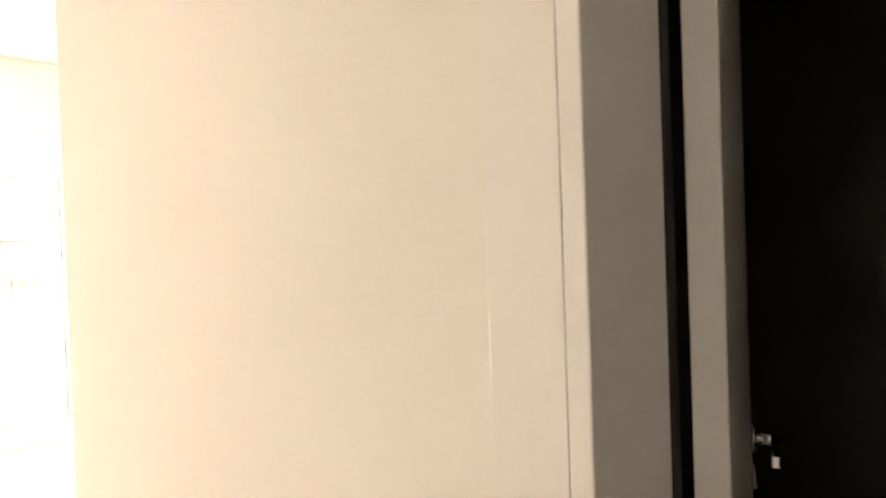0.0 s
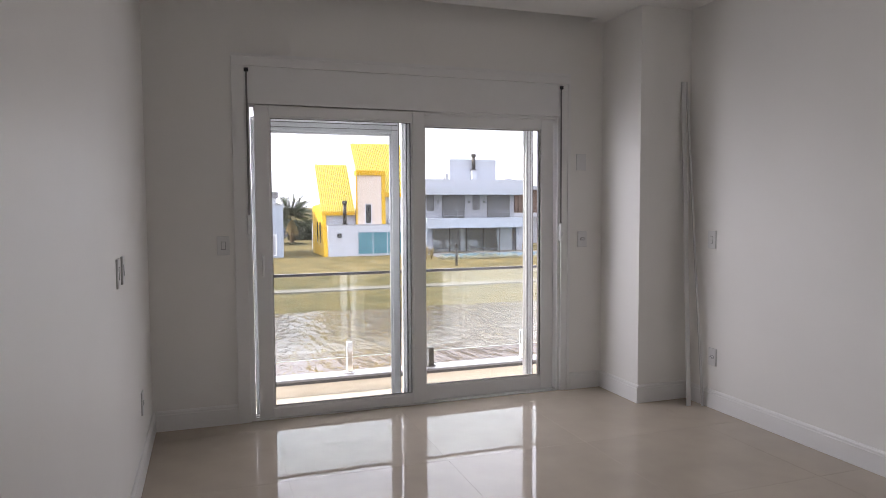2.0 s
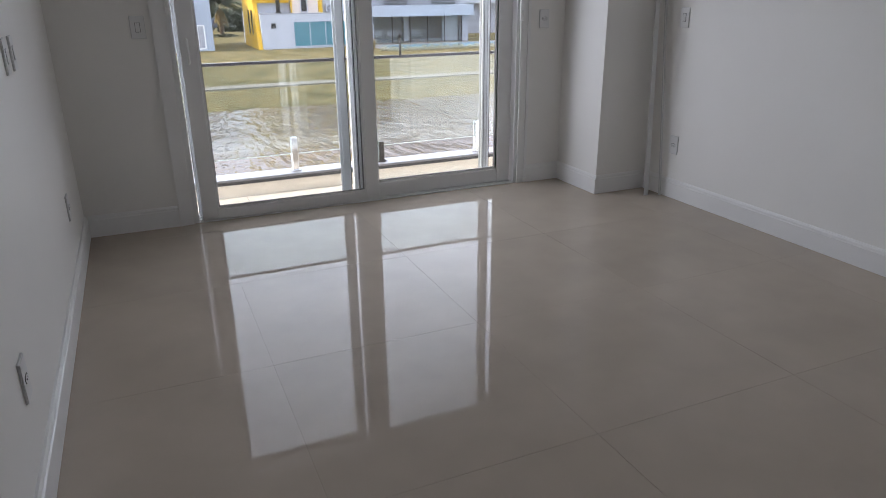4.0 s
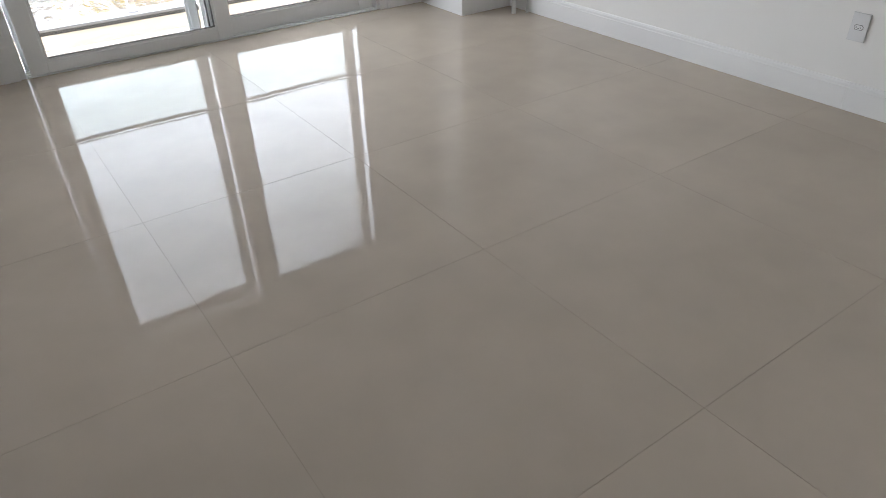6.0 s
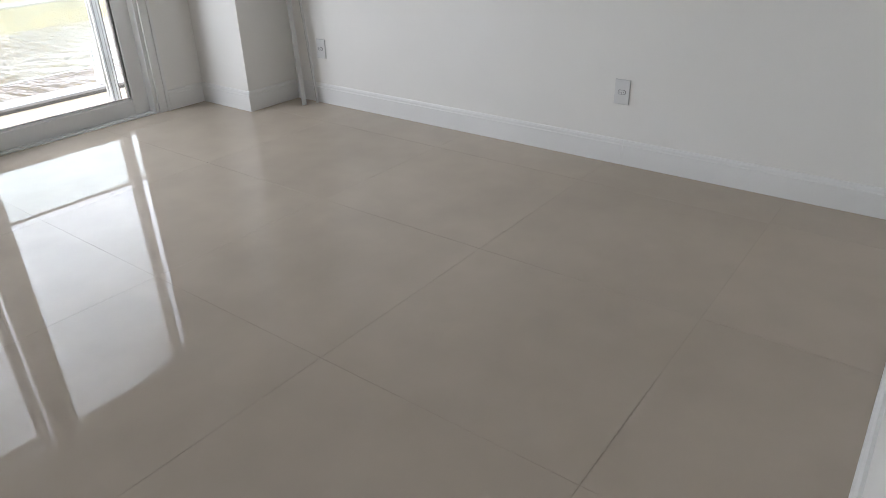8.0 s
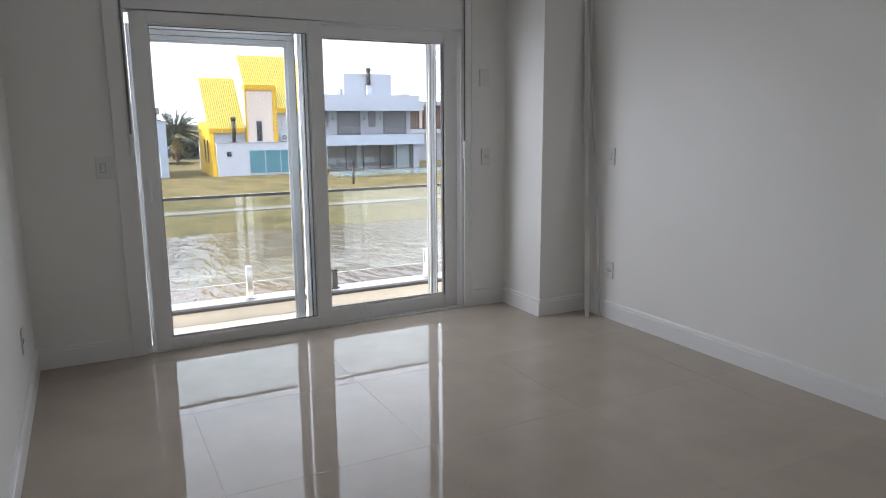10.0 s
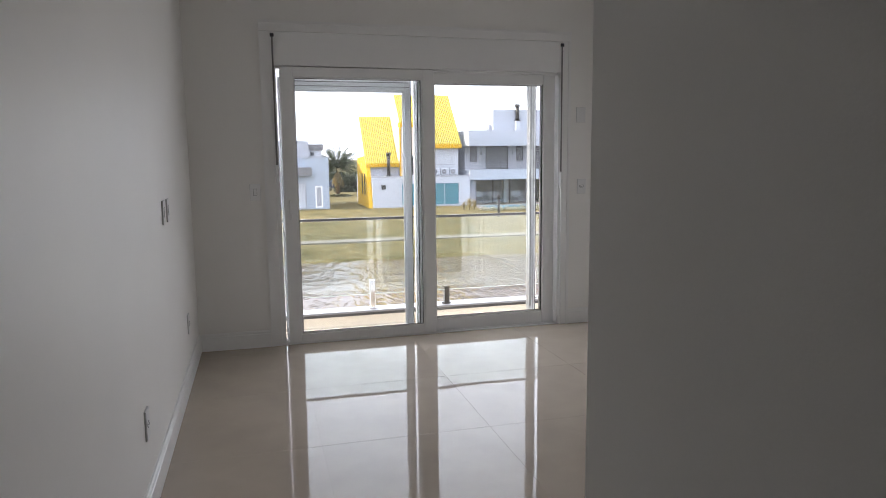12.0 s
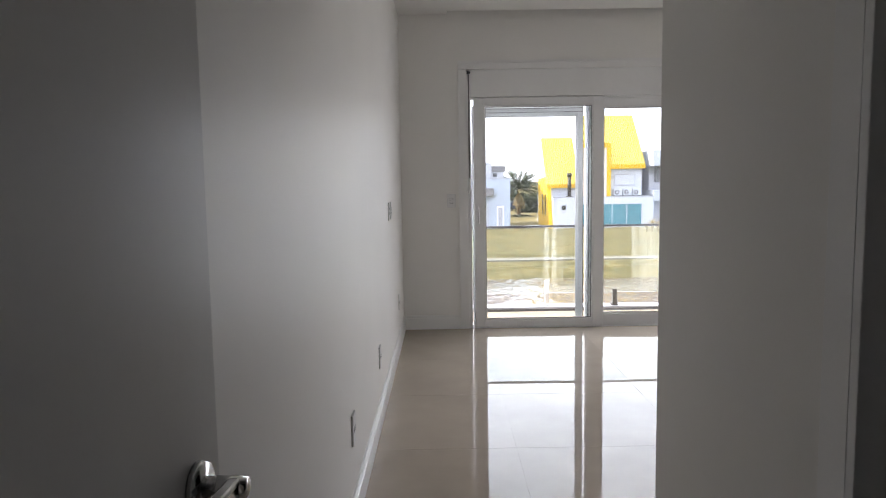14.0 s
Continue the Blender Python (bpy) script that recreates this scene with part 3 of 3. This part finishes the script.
def window(parent, x0, x1, y, z0, z1, glazing, frame_mat, split=1, w=0.07, name="window", sill=False):
    """A window in a wall whose face is at y: frame proud of the wall, panes behind."""
    fr = bmesh.new()
    for a in ((x0 - w, x0, z0 - w, z1 + w), (x1, x1 + w, z0 - w, z1 + w), (x0, x1, z1, z1 + w), (x0, x1, z0 - w, z0)):
        box(a[0], a[1], y - 0.04, y - 0.003, a[2], a[3], fr)
    for i in range(1, split):
        x = x0 + (x1 - x0) * i / split
        box(x - w / 2, x + w / 2, y - 0.04, y - 0.003, z0, z1, fr)
    o = part(name, fr, frame_mat, parent)
    for i in range(split):
        a, b = x0 + (x1 - x0) * i / split, x0 + (x1 - x0) * (i + 1) / split
        part("pane", box(a + 0.01, b - 0.01, y - 0.016, y - 0.005, z0 + 0.01, z1 - 0.01), glazing, o)
    return o


def flue(parent, x, y, z0, z1, r=0.15):
    f = part("flue", tube((x, y, z0), (x, y, z1), r), STEEL, parent, "dark metal flue", True)
    part("cowl", tube((x, y, z1 - 0.28), (x, y, z1), r * 1.35), STEEL, f, "", True)
    part("flashing", tube((x, y, z0), (x, y, z0 + 0.08), r * 1.7), STEEL, f, "", True)


# yellow-roofed house
G = -2.66
yh = thing("yellow_roof_house", "white house with steep yellow ribbed metal roofs and teal glazing", "house")
part("wall", box(9.62, 18.08, 51.0, 60, G, -0.12), WHITEWALL, yh, "white rendered lower storey")
cp = box(9.60, 18.10, 50.97, 60, -0.12, -0.04)
part("roof_edge", cp, GREYWALL, yh)
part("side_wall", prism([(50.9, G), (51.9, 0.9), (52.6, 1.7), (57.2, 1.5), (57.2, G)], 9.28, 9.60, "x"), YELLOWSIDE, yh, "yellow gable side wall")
for y in (52.6, 54.0):
    part("window", box(9.25, 9.275, y, y + 0.5, -1.6, 0.2), DARKGLASS, yh)
part("upper_wall", box(9.61, 12.1, 52.2, 58, -0.04, 1.05), WHITEWALL, yh)
roof_sheet(yh, 9.24, 12.05, 51.9, 1.06, 55.3, 5.13)
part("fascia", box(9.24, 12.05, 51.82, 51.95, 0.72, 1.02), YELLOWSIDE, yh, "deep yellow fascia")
part("tower_wall", box(12.15, 14.27, 51.6, 52.3, -0.04, 4.05), CREAMWALL, yh, "rendered dormer wall, tinted peach for the light thrown on it")
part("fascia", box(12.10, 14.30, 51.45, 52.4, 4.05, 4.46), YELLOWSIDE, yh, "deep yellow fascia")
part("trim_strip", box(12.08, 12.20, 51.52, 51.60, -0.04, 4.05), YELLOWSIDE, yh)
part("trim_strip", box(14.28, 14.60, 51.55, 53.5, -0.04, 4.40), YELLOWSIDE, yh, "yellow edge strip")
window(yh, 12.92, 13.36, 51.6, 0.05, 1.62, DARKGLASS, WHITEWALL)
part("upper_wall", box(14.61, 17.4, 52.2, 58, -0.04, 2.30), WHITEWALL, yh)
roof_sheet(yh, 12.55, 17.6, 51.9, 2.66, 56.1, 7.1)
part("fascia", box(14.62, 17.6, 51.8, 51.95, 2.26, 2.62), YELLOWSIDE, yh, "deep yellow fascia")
part("gable_wall", prism([(52.2, 2.3), (56.05, 6.9), (56.3, 6.9), (56.3, 2.3)], 13.3, 17.35, "x"), WHITEWALL, yh)
window(yh, 15.12, 16.80, 52.2, 0.9, 1.76, WHITEWALL, GREYWALL, 1, 0.05)
window(yh, 12.12, 17.06, 51.0, -2.48, -0.68, TEAL, WHITEWALL, 4, 0.06)
window(yh, 10.36, 10.74, 51.0, -1.13, -0.74, DARKGLASS, WHITEWALL, 1, 0.06)
flue(yh, 11.1, 51.5, -0.04, 1.95, 0.16)
for x in (15.2, 16.0, 16.8):
    ac = thing("air_conditioner", "white outdoor air conditioning unit on the flat roof", "air conditioner", "outdoor units on the roof")
    part("casing", box(x - 0.34, x + 0.34, 51.5, 51.8, 0.02, 0.56, bevel=0.02), WHITEWALL, ac)
    part("fan_ring", tube((x - 0.08, 51.47, 0.29), (x - 0.08, 51.499, 0.29), 0.21), SHUTTER, ac)
    part("fan_hub", tube((x - 0.08, 51.45, 0.29), (x - 0.08, 51.469, 0.29), 0.07), WHITEWALL, ac)
    for dx in (-0.25, 0.25):
        part("foot", box(x + dx - 0.03, x + dx + 0.03, 51.5, 51.8, -0.04, 0.02), STEEL, ac)

# upright ribs of the fascias
for x0, x1, y, z0, z1 in ((9.24, 12.05, 51.82, 0.72, 1.02), (12.10, 14.30, 51.45, 4.05, 4.46), (14.62, 17.6, 51.8, 2.26, 2.62)):
    fr = bmesh.new()
    for k in range(int((x1 - x0) / 0.165)):
        box(x0 + 0.05 + 0.165 * k, x0 + 0.10 + 0.165 * k, y - 0.03, y - 0.001, z0 + 0.02, z1 - 0.02, fr)
    part("fascia_rib", fr, YELLOWSIDE, yh)

# grey flat-roofed house
gh = thing("flat_roof_house", "pale grey two-storey house with flat roof and long balcony", "house")
part("ground_wall", box(26.80, 27.36, 51.6, 60, G, -0.46), GREYWALL, gh)
part("ground_wall", box(18.12, 18.78, 51.6, 60, G, -0.46), GREYWALL, gh)
part("ground_wall", box(18.78, 26.80, 56, 60, G, -0.46), GREYWALL, gh)
part("inner_floor", box(18.78, 26.80, 51.6, 56, G, G + 0.06), BALC, gh)
part("balcony_band", box(18.05, 27.55, 50.9, 60, -0.46, 0.40), PALEGREY, gh, "white balcony band")
part("upper_wall", box(18.12, 27.0, 52.6, 60, 0.40, 2.44), GREYWALL, gh)
part("roof_slab", box(18.0, 27.52, 50.9, 60, 2.44, 3.13), PALEGREY, gh, "deep white roof edge")
part("parapet", box(18.1, 27.36, 51.4, 60, 3.13, 3.78), PALEGREY, gh)
part("tank_block", box(21.25, 25.8, 54, 55.0, 3.78, 5.72), PALEGREY, gh, "white box on the roof")
part("tank_block", box(21.0, 21.25, 54.4, 55, 3.78, 4.4), GREYWALL, gh)
flue(gh, 23.5, 53.8, 4.7, 6.2, 0.17)
part("flue_base", box(23.28, 23.72, 53.6, 53.998, 3.78, 4.7), WHITEWALL, gh, "white flue base")
window(gh, 18.84, 26.74, 51.75, -2.56, -0.5, PANE, STEEL, 5, 0.08)
part("curtain", box(25.2, 26.7, 52.3, 52.4, -2.58, -0.5), WHITEWALL, gh, "white curtain behind the glass")
for x0, x1, z in ((19.3, 20.0, -1.7), (20.5, 21.1, -1.75), (22.7, 23.6, -1.72)):
    c = thing("garden_chair", "white chair seen behind the glass front", "chair", "chairs behind the glass")
    part("seat", box(x0, x1, 52.6, 53.2, G + 0.5, G + 0.56), WHITEWALL, c)
    part("backrest", box(x0, x1, 53.2, 53.26, G + 0.56, z + 0.1), WHITEWALL, c)
    for lx in (x0 + 0.04, x1 - 0.04):
        for ly in (52.65, 53.2):
            part("leg", box(lx - 0.03, lx + 0.03, ly - 0.03, ly + 0.03, G + 0.06, G + 0.5), WHITEWALL, c)
part("inner_column", box(22.1, 22.5, 53.5, 54, G + 0.06, -0.46), WHITEWALL, gh)
for x0, x1 in ((20.1, 22.1), (24.4, 26.5)):
    w = window(gh, x0, x1, 52.6, 0.42, 2.36, SHUTTER, STEEL, 1, 0.05)
    sl = bmesh.new()
    for i in range(24):
        box(x0 + 0.02, x1 - 0.02, 52.57, 52.583, 0.45 + 0.079 * i, 0.45 + 0.079 * i + 0.06, sl)
    part("slat", sl, SHUTTER, w, "grey roller shutter slats")
    rl = thing("balcony_rail", "", "")
    rl.parent = gh
    for z in (0.62, 0.82, 1.02):
        part("rail", tube((x0 - 0.02, 52.42, z), (x1 + 0.02, 52.42, z), 0.022, n=8), GREYWALL, rl)
    for x in (x0, (x0 + x1) / 2 + 0.3, x1):
        part("post", tube((x, 52.42, 0.4), (x, 52.42, 1.04), 0.03, n=8), GREYWALL, rl)
for x0, x1 in ((18.66, 19.2), (22.97, 23.53)):
    window(gh, x0, x1, 52.6, 1.12, 2.36, SHUTTER, STEEL, 1, 0.05)
for x in (19.62, 22.55, 24.0):
    part("sconce", box(x - 0.06, x + 0.06, 52.46, 52.598, 1.7, 1.9, bevel=0.02), STEEL, gh)
structure("pool_deck", box(17.8, 30, 45.6, 51.0, G - 0.1, G + 0.05), CAP, "pale pool deck")
structure("pool", box(18.6, 29.4, 46.2, 49.6, G + 0.02, G + 0.056), POOLW, "pale blue pool water")

# pale house beside the palm
lh = thing("pale_house", "pale blue-white flat-roofed house with a narrow glazed door", "house")
part("wall", box(-6, 6.12, 51.6, 60, G, 1.55), PALEBLUE, lh)
part("parapet", box(-6, 6.15, 51.57, 60, 1.55, 1.66), GREYWALL, lh)
part("canopy", box(-6, 4.70, 50.9, 51.59, 0.14, 0.80), DARKGREY, lh, "grey canopy")
part("upper_block", box(-5, 4.75, 54.5, 60, 1.66, 3.0), GREYWALL, lh, "grey upper block")
part("upper_block", box(4.76, 6.0, 56, 60, 1.66, 2.2), WHITEWALL, lh)
part("roof_slab", box(4.72, 6.15, 55.9, 60, 2.2, 2.75), DARKGREY, lh)
window(lh, 5.0, 5.35, 56, 1.75, 2.1, DARKGLASS, WHITEWALL, 2, 0.04)
window(lh, 5.08, 5.47, 51.6, -2.4, -0.85, GREYWALL, PVC, 1, 0.10)
window(lh, 2.2, 4.2, 51.6, -2.5, -0.5, WHITEWALL, GREYWALL, 2, 0.06)
window(lh, -3.2, 0.2, 51.6, -2.3, -0.6, DARKGLASS, WHITEWALL, 3, 0.06)

# house far behind the grey one
fh = thing("far_house", "distant house with brown boarded balcony", "house")
part("wall", box(29.6, 36, 62, 70, G, 0.3), GREYWALL, fh)
part("balcony", box(29.4, 36, 61, 62, 0.3, 0.7), WHITEWALL, fh)
part("upper_wall", box(29.6, 36, 62.6, 70, 0.7, 3.2), WOODDARK, fh)
part("roof", box(29.3, 36, 61.4, 70, 3.2, 3.6), GREYWALL, fh)
part("tank", box(31.0, 31.7, 63, 64, 3.6, 4.4), GREYWALL, fh)
for i in range(8):
    part("board", box(29.7 + 0.5 * i, 30.0 + 0.5 * i, 62.5, 62.59, 0.8, 2.9), CREAMWALL if i % 3 == 0 else WOODDARK, fh)


# plants
def frond(bm, base, yaw, rise, length, droop, width, n=9, leaf_pairs=16):
    """A feathered palm frond: a bent midrib with paired leaflets."""
    d = Vector((math.cos(yaw), math.sin(yaw), 0))
    side = Vector((-d.y, d.x, 0))

    def at(s):
        return base + d * (length * s * math.cos(rise) * (1 - 0.18 * s)) + Vector((0, 0, length * (s * math.sin(rise) - droop * s * s)))
    prev = None
    for i in range(n + 1):
        s = i / n
        p, w = at(s), 0.035 * (1 - 0.8 * s)
        cur = [bm.verts.new(p + side * w), bm.verts.new(p - side * w)]
        if prev:
            bm.faces.new((prev[0], prev[1], cur[1], cur[0]))
        prev = cur
    for i in range(leaf_pairs):
        s = 0.15 + 0.85 * i / leaf_pairs
        p, l = at(s), width * math.sin(math.pi * (0.12 + 0.85 * s)) + 0.05
        for k in (-1, 1):
            q = p + side * k * l * random.uniform(0.7, 0.95) + d * l * random.uniform(0.4, 0.7) - Vector((0, 0, l * random.uniform(0.15, 0.6)))
            a = d * 0.05
            bm.faces.new([bm.verts.new(v) for v in (p - a, p + a, q)])


palm = thing("palm_tree", "date palm with a full crown over a skirt of dry fronds", "palm tree")
PX, PY = 9.0, 71.0
tb = bmesh.new()
for i in range(22):
    z = G + 0.1 * i * 1.15
    tube((PX, PY, z), (PX, PY, z + 0.13), 0.20 - 0.002 * i, 0.26 - 0.002 * i, 12, tb)
part("trunk", tb, BARK, palm, "ringed brown palm trunk")
cb = bmesh.new()
for i in range(84):
    a = 2.4 * i + random.uniform(-0.3, 0.3)
    frond(cb, Vector((PX, PY, 0.45)), a, 1.42 - 1.55 * (i / 84) ** 0.8 + random.uniform(-0.12, 0.12), random.uniform(3.5, 4.4), random.uniform(0.28, 0.5), 0.5, 10, 30)
part("crown", cb, FROND, palm, "green feathered crown")
cb = bmesh.new()
for i in range(70):
    frond(cb, Vector((PX, PY - 0.25, 0.15)), random.uniform(0, 6.28), random.uniform(-1.5, -1.0), random.uniform(1.3, 2.0), 0.1, 0.3, 5, 10)
part("dry_skirt", cb, DEADFROND, palm, "dry yellow fronds hanging under the crown")


def shrub(name, label, x, y, z, r, h, mat, count, leafsize):
    """A mound of small leaves on short stems."""
    t = thing(name, label, "shrub", "planting")
    st = bmesh.new()
    for i in range(7):
        a = 6.28 * i / 7
        tube((x, y, z - 0.05), (x + r * 0.5 * math.cos(a), y + r * 0.5 * math.sin(a), z + h * 0.7), 0.02, 0.008, 5, st)
    part("stem", st, BARK, t)
    bm = bmesh.new()
    for i in range(count):
        u, a = random.random() ** 0.5, random.uniform(0, 6.28)
        top = h * (1 - u * u * 0.8) * random.uniform(0.35, 1.0)
        p = Vector((x + r * u * math.cos(a), y + r * u * math.sin(a), z + top))
        q = Euler((random.uniform(-1, 1), random.uniform(-1, 1), a)).to_matrix()
        s = leafsize * random.uniform(0.6, 1.4)
        bm.faces.new([bm.verts.new(p + q @ Vector(v)) for v in ((0, -s * 0.35, 0), (s, 0, 0), (0, s * 0.35, 0), (-s * 0.5, 0, 0))])
    part("foliage", bm, mat, t)


for i in range(15):
    shrub("flower_shrub", "low pale flowering shrub along the pool edge", 17.3 + 0.62 * i, 44.6 + random.uniform(-0.2, 0.2), -2.68, random.uniform(0.3, 0.42), random.uniform(0.35, 0.5), PALELEAF, 260, 0.07)
shrub("palm_shrub", "low dark shrub round the foot of the palm", 9.0, 70.2, G, 1.5, 0.35, LEAF, 500, 0.12)
for x, y, hh in ((16.2, 45.2, 1.15), (16.7, 45.5, 0.9), (15.9, 45.6, 0.75)):
    t = thing("ornamental_grass", "tuft of tall straw-coloured ornamental grass", "grass tuft", "planting")
    bm = bmesh.new()
    for i in range(170):
        a, l = random.uniform(0, 6.28), hh * random.uniform(0.6, 1.1)
        d = Vector((math.cos(a), math.sin(a), 0)) * random.uniform(0.05, 0.45) * hh
        s = Vector((-math.sin(a), math.cos(a), 0)) * 0.012
        b0, b1, b2 = Vector((x, y, -2.70)), Vector((x, y, -2.70)) + d * 0.35 + Vector((0, 0, l * 0.65)), Vector((x, y, -2.70)) + d + Vector((0, 0, l))
        v = [bm.verts.new(p) for p in (b0 - s, b0 + s, b1 + s, b1 - s, b2)]
        bm.faces.new(v[:4])
        bm.faces.new((v[3], v[2], v[4]))
    part("blades", bm, STRAW, t)

# dark post on the far bank
post = thing("bank_post", "dark metal post on the grass bank", "post")
part("pole", tube((16.85, 40.3, -2.85), (16.85, 40.3, -1.45), 0.085, 0.08, 12), STEEL, post, "", True)
part("collar", tube((16.85, 40.3, -1.45), (16.85, 40.3, -1.38), 0.12, 0.12, 12), STEEL, post, "", True)
part("cap", tube((16.85, 40.3, -1.38), (16.85, 40.3, -1.20), 0.10, 0.05, 12), STEEL, post, "", True)

# hedge, fence and a parked car far behind
hb = bmesh.new()
for i in range(7000):
    x = random.uniform(-5, 60)
    p = Vector((x, 92 + random.uniform(-0.8, 0.8), G + random.uniform(0, 1) * (2.3 + 0.8 * noise.noise((x * 0.35, 0, 0)))))
    q = Euler((random.uniform(-3, 3), random.uniform(-3, 3), random.uniform(-3, 3))).to_matrix()
    hb.faces.new([hb.verts.new(p + q @ Vector(v)) for v in ((-0.32, 0, 0), (0, 0.25, 0.05), (0.32, 0, 0), (0, -0.25, 0.05))])
for i in range(2600):
    x = random.uniform(9.6, 14.5)
    p = Vector((x, 79.5 + random.uniform(-0.7, 0.7), G + random.uniform(0, 1) * (1.9 + 0.5 * noise.noise((x * 0.6, 4, 0)))))
    q = Euler((random.uniform(-3, 3), random.uniform(-3, 3), random.uniform(-3, 3))).to_matrix()
    hb.faces.new([hb.verts.new(p + q @ Vector(v)) for v in ((-0.26, 0, 0), (0, 0.2, 0.05), (0.26, 0, 0), (0, -0.2, 0.05))])
tagged(part("far_hedge", hb, LEAF), "dark distant hedge behind the houses", "hedge", "", "stuff")
car = thing("parked_car", "dark blue parked car far off", "car")
part("body", prism([(8.6, G + 0.35), (8.6, G + 0.85), (9.3, G + 0.95), (9.8, G + 1.4), (11.4, G + 1.4), (12.1, G + 0.95), (12.7, G + 0.85), (12.7, G + 0.35)], 84.0, 85.7, "y"), CARBLUE, car)
part("side_window", prism([(9.5, G + 0.98), (9.9, G + 1.33), (11.3, G + 1.33), (11.8, G + 0.98)], 83.97, 83.995, "y"), DARKGLASS, car)
for x in (9.4, 11.9):
    for y in (84.02, 85.5):
        w = part("wheel", tube((x, y - 0.06, G + 0.33), (x, y + 0.14, G + 0.33), 0.33), RUBBER, car)
        part("rim", tube((x, y - 0.075, G + 0.33), (x, y - 0.061, G + 0.33), 0.2), CHROME, w)

# ---- floor tiles, last ----
TX, TY, TS = 0.722, -1.10, 0.889
for i in range(-2, 4):
    for j in range(-8, 3):
        x0, x1 = TX + TS * i, TX + TS * (i + 1)
        y1 = TY + TS * (j + 1)
        y0 = y1 - TS
        x0c, x1c, y0c, y1c = max(x0, XL), min(x1, XR), max(y0, -8.2), min(y1, -0.001)
        if x1c - x0c < 0.03 or y1c - y0c < 0.03:
            continue
        g = 0.0007
        hx, hy = (x1c - x0c) / 2 - g, (y1c - y0c) / 2 - g
        bm = bmesh.new()
        n = 14
        c, d = 0.00022 * random.uniform(0.3, 1.2), [random.uniform(-0.00016, 0.00016) for _ in range(4)]
        top = []
        for a in range(n + 1):
            row = []
            for b in range(n + 1):
                u, v = -1 + 2 * a / n, -1 + 2 * b / n
                z = -c * (u * u + v * v) * 0.5 + d[0] * u + d[1] * v + d[2] * u * v - 0.00016 * (u ** 12 + v ** 12)
                row.append(bm.verts.new((u * hx, v * hy, z)))
            top.append(row)
        for a in range(n):
            for b in range(n):
                bm.faces.new((top[a][b], top[a + 1][b], top[a + 1][b + 1], top[a][b + 1]))
        rim = [top[a][0] for a in range(n + 1)] + [top[n][b] for b in range(1, n + 1)] + [top[a][n] for a in range(n - 1, -1, -1)] + [top[0][b] for b in range(n - 1, 0, -1)]
        low = [bm.verts.new((v.co.x, v.co.y, -0.009)) for v in rim]
        rim = [bm.verts.new(v.co) for v in rim]
        m = len(rim)
        for a in range(m):
            f = bm.faces.new((rim[a], low[a], low[(a + 1) % m], rim[(a + 1) % m]))
        t = part("tile", bm, TILE, floor)
        for p in t.data.polygons:
            p.use_smooth = abs(p.normal.z) > 0.5
        t.location = ((x0c + x1c) / 2, (y0c + y1c) / 2, 0)
# balcony tiles
for i in range(7):
    x0 = -0.6 + 0.83 * i
    t = part("balcony_tile", box(x0 + 0.002, min(x0 + 0.828, 5.2), 0.202, 1.033, -0.1595, -0.150), BALC, bpy.data.objects["balcony_slab"])
